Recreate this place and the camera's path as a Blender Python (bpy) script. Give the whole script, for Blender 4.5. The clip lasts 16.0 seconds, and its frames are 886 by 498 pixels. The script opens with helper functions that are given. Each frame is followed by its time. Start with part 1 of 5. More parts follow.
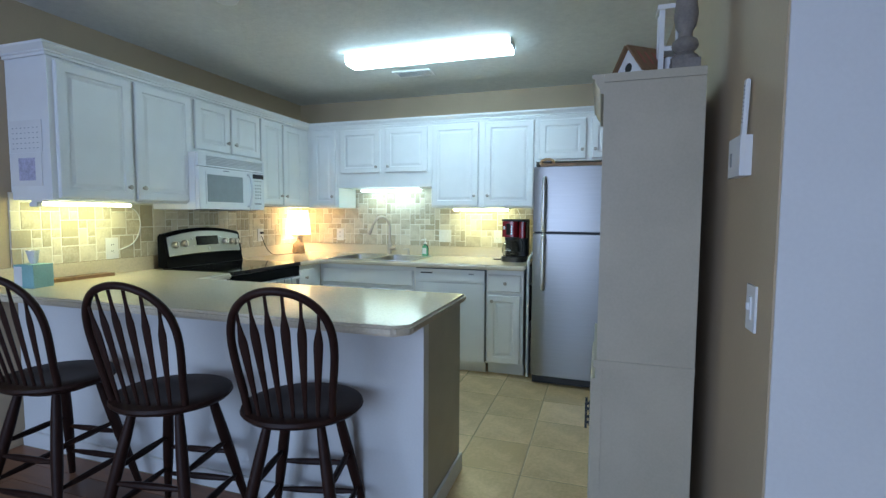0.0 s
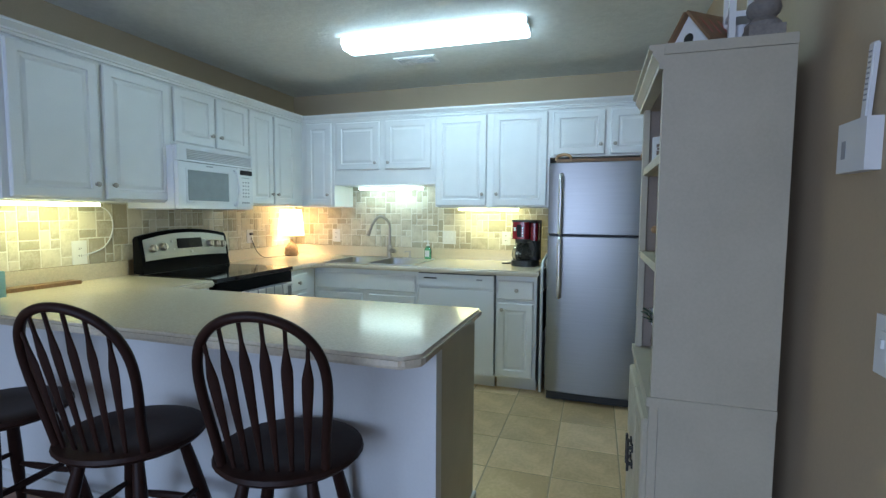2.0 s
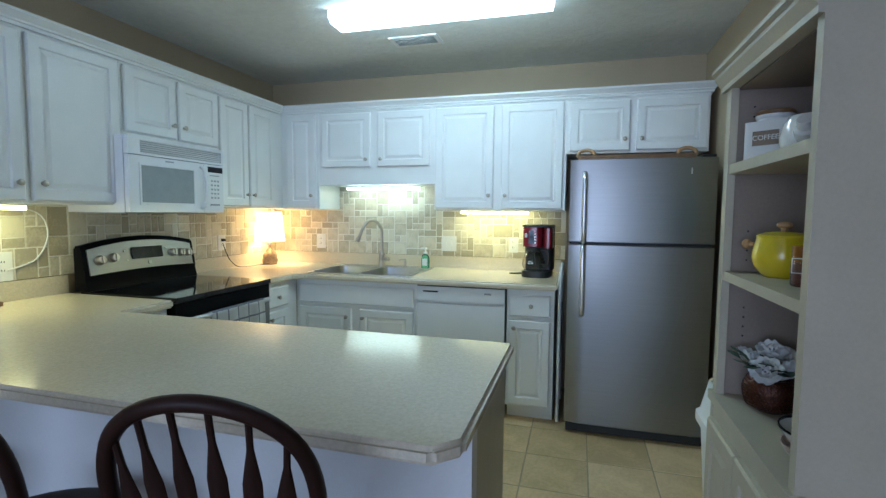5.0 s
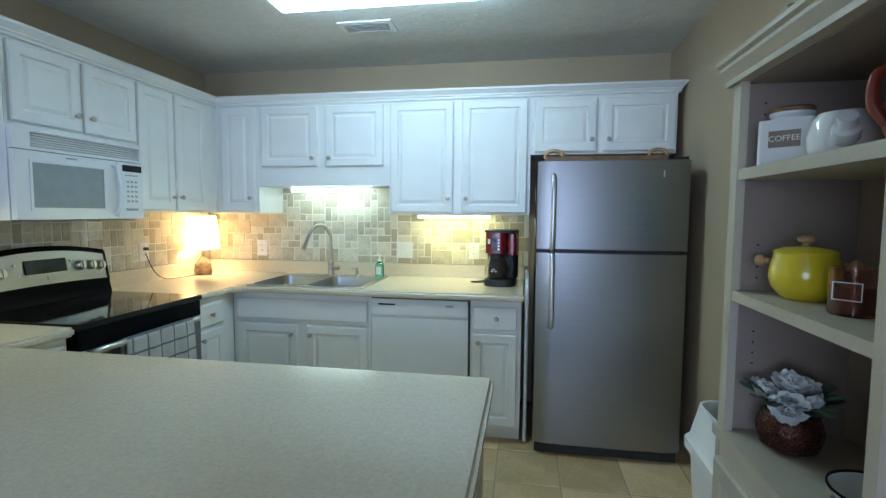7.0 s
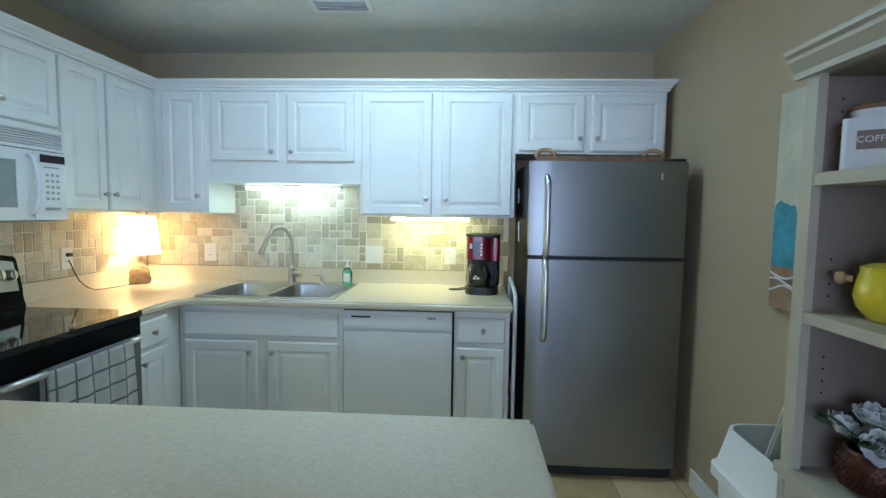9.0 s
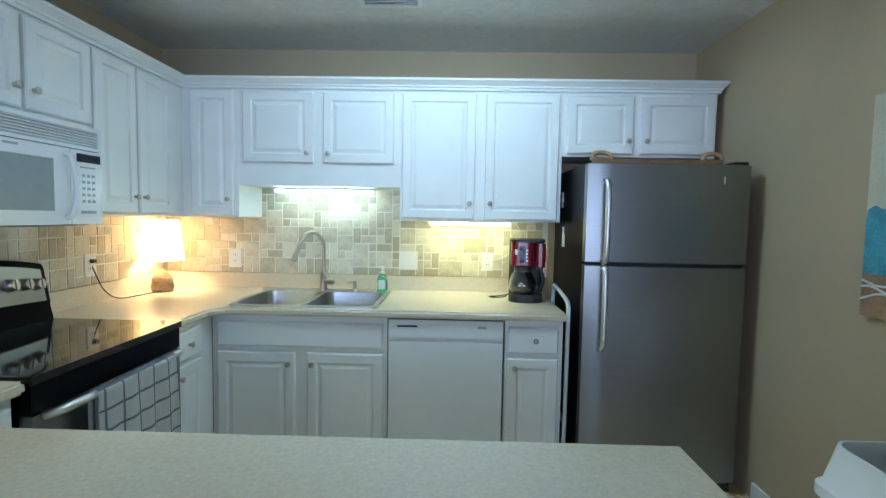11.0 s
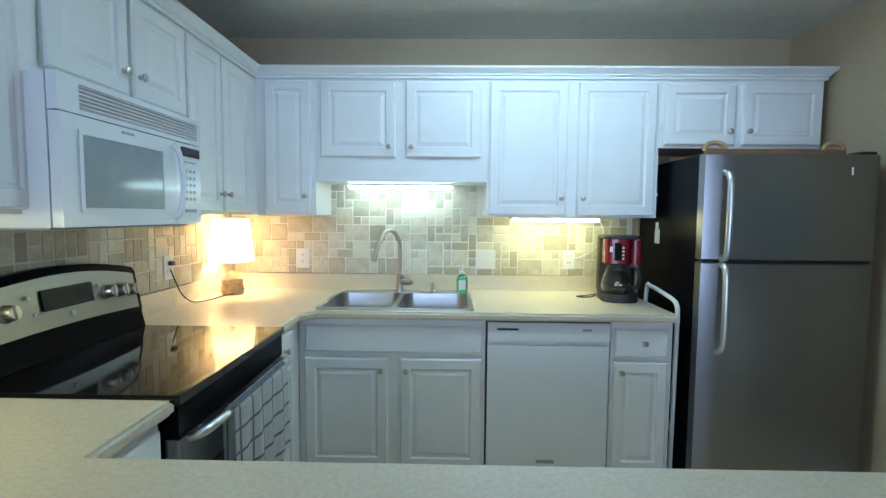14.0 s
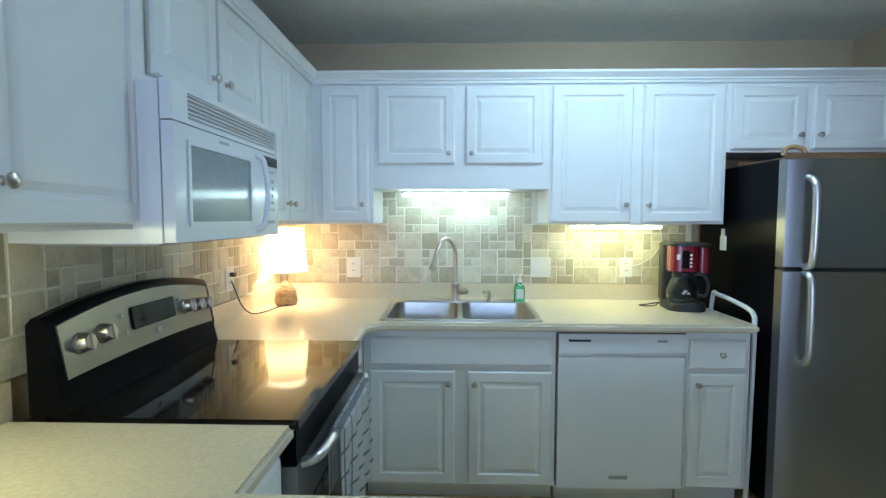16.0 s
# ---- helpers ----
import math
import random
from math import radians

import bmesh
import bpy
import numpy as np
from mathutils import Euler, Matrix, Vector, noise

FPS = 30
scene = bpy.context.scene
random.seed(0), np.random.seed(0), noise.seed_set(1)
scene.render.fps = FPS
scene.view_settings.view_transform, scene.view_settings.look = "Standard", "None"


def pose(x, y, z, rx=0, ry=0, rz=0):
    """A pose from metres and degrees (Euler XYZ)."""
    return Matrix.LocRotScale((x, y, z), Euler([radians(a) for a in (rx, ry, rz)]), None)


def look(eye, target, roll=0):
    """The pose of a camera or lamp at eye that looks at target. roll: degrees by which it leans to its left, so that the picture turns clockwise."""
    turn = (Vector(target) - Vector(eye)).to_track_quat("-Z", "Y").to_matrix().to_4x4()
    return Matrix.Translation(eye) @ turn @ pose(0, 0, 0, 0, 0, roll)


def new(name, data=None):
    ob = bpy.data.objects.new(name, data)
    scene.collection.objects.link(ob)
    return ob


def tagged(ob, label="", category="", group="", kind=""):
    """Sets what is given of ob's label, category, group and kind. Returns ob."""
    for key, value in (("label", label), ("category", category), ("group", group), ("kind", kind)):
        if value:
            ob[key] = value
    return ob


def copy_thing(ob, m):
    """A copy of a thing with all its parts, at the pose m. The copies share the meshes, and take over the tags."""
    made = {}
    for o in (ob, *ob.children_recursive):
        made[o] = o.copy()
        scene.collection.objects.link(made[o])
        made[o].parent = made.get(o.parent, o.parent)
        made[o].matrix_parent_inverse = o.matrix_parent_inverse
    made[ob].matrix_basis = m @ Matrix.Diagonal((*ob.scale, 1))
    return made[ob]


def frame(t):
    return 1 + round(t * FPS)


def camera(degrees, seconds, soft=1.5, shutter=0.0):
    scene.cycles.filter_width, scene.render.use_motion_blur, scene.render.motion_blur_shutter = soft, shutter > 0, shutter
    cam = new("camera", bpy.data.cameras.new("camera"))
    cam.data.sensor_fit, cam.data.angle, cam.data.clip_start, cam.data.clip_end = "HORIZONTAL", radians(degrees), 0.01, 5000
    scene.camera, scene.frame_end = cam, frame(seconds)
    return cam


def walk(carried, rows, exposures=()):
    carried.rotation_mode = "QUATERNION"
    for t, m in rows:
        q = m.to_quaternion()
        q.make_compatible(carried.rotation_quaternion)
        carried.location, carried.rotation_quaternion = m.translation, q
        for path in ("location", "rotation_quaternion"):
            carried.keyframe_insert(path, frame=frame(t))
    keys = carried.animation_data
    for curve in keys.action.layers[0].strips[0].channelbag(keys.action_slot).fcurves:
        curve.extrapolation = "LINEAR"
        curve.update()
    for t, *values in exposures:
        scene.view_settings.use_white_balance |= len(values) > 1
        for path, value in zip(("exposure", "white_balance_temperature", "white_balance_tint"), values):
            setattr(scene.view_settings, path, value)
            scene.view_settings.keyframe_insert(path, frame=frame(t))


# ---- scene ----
cam = camera(85.4, 16.0, soft=1.4)

PATH = [
    (0, (1.483, -3.799, 1.314), (0.862, -1.903, 1.174), 0.3),
    (0.5, (1.443, -3.73, 1.316), (0.825, -1.833, 1.172), 0.3),
    (1, (1.4, -3.655, 1.319), (0.782, -1.759, 1.173), 0.4),
    (1.5, (1.354, -3.582, 1.327), (0.745, -1.682, 1.177), 0.3),
    (2, (1.314, -3.502, 1.331), (0.707, -1.602, 1.183), 0.4),
    (2.5, (1.268, -3.427, 1.331), (0.664, -1.526, 1.185), 0.3),
    (3, (1.22, -3.357, 1.335), (0.622, -1.454, 1.187), 0.3),
    (3.5, (1.169, -3.282, 1.332), (0.577, -1.377, 1.187), 0.2),
    (4, (1.122, -3.213, 1.343), (0.539, -1.306, 1.193), 0.4),
    (6.5, (0.949, -2.893, 1.374), (0.551, -0.938, 1.233), 0.3),
    (7, (0.92, -2.826, 1.39), (0.588, -0.859, 1.242), 0.4),
    (7.5, (0.881, -2.755, 1.399), (0.615, -0.778, 1.249), 0.4),
    (8, (0.821, -2.692, 1.407), (0.622, -0.708, 1.252), 0.5),
    (8.5, (0.75, -2.636, 1.408), (0.608, -0.647, 1.254), 0.7),
    (11, (0.332, -2.487, 1.403), (0.288, -0.492, 1.272), 1.0),
    (11.5, (0.238, -2.469, 1.405), (0.199, -0.474, 1.269), 0.9),
    (12, (0.154, -2.451, 1.401), (0.112, -0.456, 1.266), 0.8),
    (12.5, (0.068, -2.43, 1.404), (0.027, -0.436, 1.264), 0.7),
    (13, (-0.016, -2.407, 1.397), (-0.058, -0.413, 1.258), 0.5),
    (13.5, (-0.096, -2.379, 1.392), (-0.136, -0.384, 1.249), 0.6),
    (14, (-0.182, -2.349, 1.392), (-0.219, -0.354, 1.25), 0.5),
    (14.5, (-0.26, -2.326, 1.4), (-0.301, -0.332, 1.263), 0.4),
    (15, (-0.338, -2.311, 1.407), (-0.384, -0.315, 1.275), 0.3),
    (15.5, (-0.417, -2.298, 1.411), (-0.465, -0.303, 1.282), 0.3),
    (16, (-0.497, -2.288, 1.411), (-0.549, -0.293, 1.286), 0.1),
]
walk(cam, [(t, look(eye, target, roll)) for t, eye, target, roll in PATH],
     exposures=[(0.0, 0.18, 5750, 4), (4.0, 0.08, 5850, 4), (8.0, 0.15, 5750, 4), (16.0, 0.16, 5550, 5)])

# ---- world and lights ----
world = bpy.data.worlds.new("sky")
scene.world = world
world.use_nodes = True
sky = world.node_tree.nodes.new("ShaderNodeTexSky")
sky.sky_type, sky.sun_disc, sky.sun_elevation, sky.sun_rotation = "NISHITA", False, radians(40), radians(200)
world.node_tree.links.new(sky.outputs[0], world.node_tree.nodes["Background"].inputs[0])
world.node_tree.nodes["Background"].inputs[1].default_value = 0.12

LAMP_CEILING, LAMP_SINK, LAMP_UNDER, LAMP_TABLE, LAMP_WINDOW = 18.5, 15.0, 17.5, 12.0, 92.0


def lamp(name, kind, energy, color, m, size=0.1, size_y=0.1):
    data = bpy.data.lights.new(name, kind)
    data.energy, data.color = energy, color
    if kind == "AREA":
        data.shape, data.size, data.size_y = "RECTANGLE", size, size_y
    else:
        data.shadow_soft_size = size
    ob = new(name, data)
    ob.matrix_world = m
    return ob


# daylight from the window behind the start of the walk, and the bulb of the table lamp
lamp("window_daylight", "AREA", LAMP_WINDOW, (0.50, 0.64, 1.0), look((-0.1, -6.88, 1.27), (0.6, 0, 1.0)), 3.0, 1.9)
lamp("table_lamp_bulb", "POINT", LAMP_TABLE, (1.0, 0.70, 0.38), pose(-1.475, 0.44, 1.22), 0.03)


# ---- materials ----
def mat(name, color, rough=0.5, metal=0.0, vary=0.12, scale=8.0, bump=0.05, fine=120.0, random_piece=0.0, coat=0.0, stretch=(1, 1, 1), dark=None):
    """A painted, stone, wood or metal surface: base colour varied at two scales, with fine relief."""
    m = bpy.data.materials.new(name)
    m.use_nodes = True
    n, l = m.node_tree.nodes, m.node_tree.links
    b = n["Principled BSDF"]
    b.inputs["Roughness"].default_value, b.inputs["Metallic"].default_value = rough, metal
    b.inputs["Coat Weight"].default_value, b.inputs["Coat Roughness"].default_value = coat, 0.1
    tc, mp = n.new("ShaderNodeTexCoord"), n.new("ShaderNodeMapping")
    mp.inputs["Scale"].default_value = stretch
    l.new(tc.outputs["Object"], mp.inputs[0])
    big, small = n.new("ShaderNodeTexNoise"), n.new("ShaderNodeTexNoise")
    big.inputs["Scale"].default_value, big.inputs["Detail"].default_value = scale, 4
    small.inputs["Scale"].default_value, small.inputs["Detail"].default_value = fine, 3
    l.new(mp.outputs[0], big.inputs[0]), l.new(mp.outputs[0], small.inputs[0])
    ramp = n.new("ShaderNodeValToRGB")
    lo = dark or tuple(c * (1 - vary) for c in color)
    hi = tuple(min(1, c * (1 + 0.5 * vary)) for c in color)
    ramp.color_ramp.elements[0].position, ramp.color_ramp.elements[1].position = 0.32, 0.68
    ramp.color_ramp.elements[0].color, ramp.color_ramp.elements[1].color = (*lo, 1), (*hi, 1)
    mix = n.new("ShaderNodeMath")
    mix.operation = "MULTIPLY_ADD"
    mix.inputs[1].default_value = 0.35
    l.new(small.outputs[0], mix.inputs[0])
    add = n.new("ShaderNodeMath")
    add.operation = "MULTIPLY"
    add.inputs[1].default_value = 0.65
    l.new(big.outputs[0], add.inputs[0]), l.new(add.outputs[0], mix.inputs[2])
    last = mix.outputs[0]
    if random_piece:
        info, r = n.new("ShaderNodeObjectInfo"), n.new("ShaderNodeMath")
        r.operation, r.inputs[1].default_value = "MULTIPLY_ADD", random_piece
        l.new(info.outputs["Random"], r.inputs[0])
        shift = n.new("ShaderNodeMath")
        shift.operation, shift.inputs[1].default_value = "SUBTRACT", random_piece / 2
        l.new(last, r.inputs[2]), l.new(r.outputs[0], shift.inputs[0])
        last = shift.outputs[0]
    l.new(last, ramp.inputs[0]), l.new(ramp.outputs[0], b.inputs["Base Color"])
    if bump:
        bp = n.new("ShaderNodeBump")
        bp.inputs["Strength"].default_value, bp.inputs["Distance"].default_value = bump, 0.01
        l.new(mix.outputs[0], bp.inputs["Height"]), l.new(bp.outputs[0], b.inputs["Normal"])
    return m


def glow(name, color, strength):
    m = bpy.data.materials.new(name)
    m.use_nodes = True
    b = m.node_tree.nodes["Principled BSDF"]
    b.inputs["Base Color"].default_value = (0.8, 0.8, 0.8, 1)
    b.inputs["Emission Color"].default_value, b.inputs["Emission Strength"].default_value = (*color, 1), strength
    return m


def clear(name, color, rough=0.02, ior=1.45):
    m = bpy.data.materials.new(name)
    m.use_nodes = True
    b = m.node_tree.nodes["Principled BSDF"]
    b.inputs["Base Color"].default_value, b.inputs["Roughness"].default_value = (*color, 1), rough
    b.inputs["Transmission Weight"].default_value, b.inputs["IOR"].default_value = 1.0, ior
    return m


WALL = mat("tan_wall_paint", (0.48, 0.38, 0.25), 0.75, vary=0.06, scale=2.5, bump=0.12, fine=90)
PALE_WALL = mat("pale_wall_paint", (0.74, 0.73, 0.70), 0.7, vary=0.05, scale=3, bump=0.12, fine=90)
CEIL = mat("textured_ceiling", (0.72, 0.72, 0.68), 0.85, vary=0.08, scale=22, bump=0.45, fine=60)
WHITE = mat("white_cabinet_paint", (0.83, 0.83, 0.81), 0.38, vary=0.05, scale=5, bump=0.03, fine=160)
WHITE_TRIM = mat("white_trim_paint", (0.78, 0.77, 0.73), 0.45, vary=0.05, bump=0.03)
APPLIANCE = mat("white_appliance_enamel", (0.80, 0.81, 0.82), 0.22, vary=0.02, bump=0.01, coat=0.3)
PLASTIC_WHITE = mat("white_plastic", (0.78, 0.78, 0.76), 0.35, vary=0.03, bump=0.02)
GREY_PRINT = mat("grey_print", (0.35, 0.36, 0.38), 0.5, bump=0)
SLOT = mat("dark_slot", (0.02, 0.02, 0.02), 0.5, bump=0)
COUNTER = mat("speckled_beige_laminate", (0.66, 0.575, 0.425), 0.155, vary=0.14, scale=110, bump=0.0, fine=420)
TILE = mat("tumbled_travertine", (0.60, 0.555, 0.44), 0.5, vary=0.2, scale=14, bump=0.25, fine=90, random_piece=0.5, dark=(0.41, 0.36, 0.255))
GROUT = mat("pale_grout", (0.78, 0.755, 0.67), 0.8, bump=0.2)
FLOOR_TILE = mat("beige_ceramic_floor_tile", (0.70, 0.52, 0.29), 0.3, vary=0.3, scale=5, bump=0.08, fine=60, random_piece=0.35, dark=(0.52, 0.37, 0.18))
FLOOR_GROUT = mat("floor_grout", (0.43, 0.34, 0.21), 0.8, bump=0.2)
PLANK = mat("red_brown_floor_plank", (0.22, 0.10, 0.05), 0.35, vary=0.4, scale=3, bump=0.1, fine=40, random_piece=0.5, stretch=(1, 14, 1))
DARK_WOOD = mat("dark_espresso_wood", (0.030, 0.014, 0.010), 0.45, vary=0.4, scale=6, bump=0.06, fine=60, stretch=(1, 1, 0.2))
DARK_WOOD.node_tree.nodes["Principled BSDF"].inputs["Specular IOR Level"].default_value = 0.15
STEEL = mat("brushed_stainless", (0.29, 0.29, 0.285), 0.33, 1.0, vary=0.06, scale=3, bump=0.02, fine=60, stretch=(1, 1, 40))
HANDLE_STEEL = mat("satin_handle_metal", (0.72, 0.72, 0.72), 0.36, 1.0, vary=0.05, bump=0.01)
SINK_STEEL = mat("satin_sink_steel", (0.50, 0.50, 0.49), 0.3, 1.0, vary=0.1, scale=12, bump=0.03)
NICKEL = mat("brushed_nickel", (0.52, 0.48, 0.42), 0.3, 1.0, vary=0.1, bump=0.02)
BLACK = mat("black_enamel", (0.005, 0.005, 0.0055), 0.3, vary=0.2, bump=0.01)
BLACK.node_tree.nodes["Principled BSDF"].inputs["Specular IOR Level"].default_value = 0.05
BLACK_MATTE = mat("black_plastic", (0.018, 0.018, 0.018), 0.45, vary=0.2, bump=0.03)
BLACK_GLASS = mat("black_ceramic_glass", (0.005, 0.0035, 0.003), 0.06, vary=0.2, bump=0.0)
BLACK_GLASS.node_tree.nodes["Principled BSDF"].inputs["Specular IOR Level"].default_value = 0.45
RED = mat("dark_red_plastic", (0.22, 0.012, 0.02), 0.2, vary=0.15, bump=0.01, coat=0.5)
MW_GLASS = mat("grey_oven_window", (0.30, 0.33, 0.34), 0.12, vary=0.08, scale=20, bump=0)
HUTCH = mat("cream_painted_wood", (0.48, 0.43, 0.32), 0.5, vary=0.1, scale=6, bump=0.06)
HUTCH_IN = mat("taupe_shelf_lining", (0.30, 0.24, 0.19), 0.6, vary=0.15, scale=4, bump=0.05)
YELLOW = mat("yellow_enamel", (0.72, 0.56, 0.02), 0.18, vary=0.08, bump=0.01, coat=0.4)
LIGHT_WOOD = mat("light_wood", (0.45, 0.27, 0.13), 0.5, vary=0.3, scale=10, bump=0.05, stretch=(1, 8, 1))
BROWN_WOOD = mat("brown_wood", (0.24, 0.13, 0.06), 0.5, vary=0.35, scale=10, bump=0.08, stretch=(1, 8, 1))
COPPER = mat("beaded_copper_glaze", (0.10, 0.035, 0.02), 0.3, 0.6, vary=0.6, scale=60, bump=0.5, fine=150)
CERAMIC = mat("white_glazed_ceramic", (0.78, 0.78, 0.76), 0.12, vary=0.04, bump=0.01, coat=0.4)
TERRA = mat("red_glazed_clay", (0.35, 0.07, 0.04), 0.3, vary=0.3, bump=0.03)
PETAL = mat("white_silk_petal", (0.86, 0.85, 0.82), 0.7, vary=0.1, scale=30, bump=0.1)
LEAF = mat("grey_green_silk_leaf", (0.07, 0.12, 0.07), 0.6, vary=0.4, scale=30, bump=0.1)
BERRY = mat("dark_berry", (0.03, 0.04, 0.06), 0.4, bump=0)
JUTE = mat("woven_jute", (0.42, 0.27, 0.14), 0.8, vary=0.4, scale=40, bump=0.8, fine=120)
CLOTH = mat("white_cotton_towel", (0.82, 0.82, 0.81), 0.9, vary=0.06, scale=20, bump=0.4, fine=250)
CLOTH_LINE = mat("grey_woven_stripe", (0.28, 0.29, 0.33), 0.9, vary=0.2, bump=0.3)
PAPER = mat("white_paper", (0.78, 0.77, 0.75), 0.8, vary=0.04, bump=0.03)
TEAL = mat("pale_teal_card", (0.28, 0.50, 0.50), 0.6, vary=0.2, bump=0.02)
GREEN_SOAP = clear("green_soap_bottle", (0.25, 0.82, 0.58), 0.1)
CARAFE = clear("smoked_carafe_glass", (0.75, 0.75, 0.75))
CANDLE_GLASS = clear("pink_brown_candle_glass", (0.75, 0.5, 0.42), 0.05)
CANDLE = mat("brown_candle_wax", (0.20, 0.08, 0.06), 0.5, bump=0.02)
CANVAS_SKY = mat("canvas_pale_sky", (0.66, 0.62, 0.50), 0.8, vary=0.2, scale=9, bump=0.2)
CANVAS_SEA = mat("canvas_blue_paint", (0.10, 0.36, 0.48), 0.8, vary=0.55, scale=10, bump=0.2)
CANVAS_SAND = mat("canvas_brown_paint", (0.36, 0.22, 0.13), 0.8, vary=0.45, scale=12, bump=0.2)
GREY_POST = mat("weathered_grey_paint", (0.25, 0.22, 0.19), 0.7, vary=0.3, scale=14, bump=0.2)
SHADE = bpy.data.materials.new("linen_lamp_shade")
SHADE.use_nodes = True
_n, _l = SHADE.node_tree.nodes, SHADE.node_tree.links
_t, _d, _x = _n.new("ShaderNodeBsdfTranslucent"), _n.new("ShaderNodeBsdfDiffuse"), _n.new("ShaderNodeMixShader")
_w = _n.new("ShaderNodeTexNoise")
_w.inputs["Scale"].default_value = 90
_r = _n.new("ShaderNodeValToRGB")
_r.color_ramp.elements[0].color, _r.color_ramp.elements[1].color = (0.62, 0.55, 0.42, 1), (0.8, 0.74, 0.6, 1)
_l.new(_w.outputs[0], _r.inputs[0]), _l.new(_r.outputs[0], _t.inputs[0]), _l.new(_r.outputs[0], _d.inputs[0])
_l.new(_t.outputs[0], _x.inputs[1]), _l.new(_d.outputs[0], _x.inputs[2]), _l.new(_x.outputs[0], _n["Material Output"].inputs[0])
_x.inputs[0].default_value = 0.5
TUBE_CEILING = glow("ceiling_diffuser", (0.64, 0.86, 0.98), LAMP_CEILING)
TUBE_SINK = glow("sink_tube", (0.78, 1.0, 0.92), LAMP_SINK)
TUBE_UNDER = glow("under_cabinet_tube", (1.0, 0.95, 0.45), LAMP_UNDER)


# ---- mesh tools ----
def finish(name, m, bm, parent=None, bevel=0.0, smooth=False, segs=2, keep=1e9):
    if bevel:
        edges = [e for e in bm.edges if len(e.link_faces) == 2 and e.calc_face_angle(0) > 0.6]
        bmesh.ops.bevel(bm, geom=edges, offset=bevel, segments=segs, affect="EDGES", clamp_overlap=True)
    bmesh.ops.recalc_face_normals(bm, faces=bm.faces)
    me = bpy.data.meshes.new(name)
    bm.to_mesh(me)
    bm.free()
    me.materials.append(m)
    if smooth:
        me.polygons.foreach_set("use_smooth", [True] * len(me.polygons))
        me.set_sharp_from_angle(angle=radians(40))
    ob = new(name, me)
    if parent is not None:
        ob.parent = parent
    return ob


def add_box(bm, x0, x1, y0, y1, z0, z1, m=None):
    v = [bm.verts.new((x, y, z)) for x in (x0, x1) for y in (y0, y1) for z in (z0, z1)]
    for f in ((0, 1, 3, 2), (4, 6, 7, 5), (0, 4, 5, 1), (2, 3, 7, 6), (0, 2, 6, 4), (1, 5, 7, 3)):
        bm.faces.new([v[i] for i in f])
    if m is not None:
        bmesh.ops.transform(bm, matrix=m, verts=v)


SINGLE = {"end_cap", "button_row", "slot", "socket", "toggle", "screw", "leg", "post", "side_panel", "side_lining", "sheet", "latch_slot", "upstand", "gasket"}


def boxes(name, m, items, parent=None, bevel=0.0, smooth=False):
    if name in SINGLE and len(items) > 1:
        made = [boxes(name, m, [b], parent, bevel, smooth) for b in items]
        return made[0]
    bm = bmesh.new()
    for b in items:
        add_box(bm, *b)
    return finish(name, m, bm, parent, bevel, smooth)


def add_lathe(bm, prof, seg=24, m=None):
    rings = []
    for r, z in prof:
        if r < 1e-5:
            rings.append([bm.verts.new((0, 0, z))])
        else:
            rings.append([bm.verts.new((r * math.cos(a), r * math.sin(a), z)) for a in [2 * math.pi * i / seg for i in range(seg)]])
    for a, b in zip(rings, rings[1:]):
        for i in range(seg):
            j = (i + 1) % seg
            if len(a) == 1 and len(b) == 1:
                continue
            if len(a) == 1:
                bm.faces.new((a[0], b[i], b[j]))
            elif len(b) == 1:
                bm.faces.new((a[i], a[j], b[0]))
            else:
                bm.faces.new((a[i], a[j], b[j], b[i]))
    if m is not None:
        bmesh.ops.transform(bm, matrix=m, verts=[v for r in rings for v in r])


def lathe(name, material, prof, parent=None, m=None, seg=24):
    bm = bmesh.new()
    add_lathe(bm, prof, seg, m)
    return finish(name, material, bm, parent, smooth=True)


def smooth_path(pts, n=8):
    """Points on a smooth curve through pts."""
    p = [Vector(q) for q in pts]
    p = [2 * p[0] - p[1]] + p + [2 * p[-1] - p[-2]]
    out = []
    for i in range(1, len(p) - 2):
        for k in range(n):
            t = k / n
            out.append(0.5 * (2 * p[i] + (p[i + 1] - p[i - 1]) * t + (2 * p[i - 1] - 5 * p[i] + 4 * p[i + 1] - p[i + 2]) * t * t
                              + (3 * p[i] - p[i - 1] - 3 * p[i + 1] + p[i + 2]) * t ** 3))
    return out + [p[-2]]


def add_tube(bm, pts, radius, seg=10, flat=1.0):
    """A round bar along pts; radius is one number or one per point."""
    rad = radius if isinstance(radius, (list, tuple)) else [radius] * len(pts)
    pts = [Vector(q) for q in pts]
    rings, up = [], None
    for i, p in enumerate(pts):
        d = (pts[min(i + 1, len(pts) - 1)] - pts[max(i - 1, 0)]).normalized()
        if up is None:
            up = d.orthogonal().normalized()
        up = (up - up.dot(d) * d).normalized()
        side = d.cross(up)
        rings.append([bm.verts.new(p + rad[i] * (math.cos(a) * up * flat + math.sin(a) * side)) for a in [2 * math.pi * k / seg for k in range(seg)]])
    for a, b in zip(rings, rings[1:]):
        for k in range(seg):
            bm.faces.new((a[k], a[(k + 1) % seg], b[(k + 1) % seg], b[k]))
    bm.faces.new(rings[0][::-1]), bm.faces.new(rings[-1])


def tube(name, material, pts, radius, parent=None, curve=True, seg=10):
    bm = bmesh.new()
    add_tube(bm, smooth_path(pts) if curve else pts, radius, seg)
    return finish(name, material, bm, parent, smooth=True)


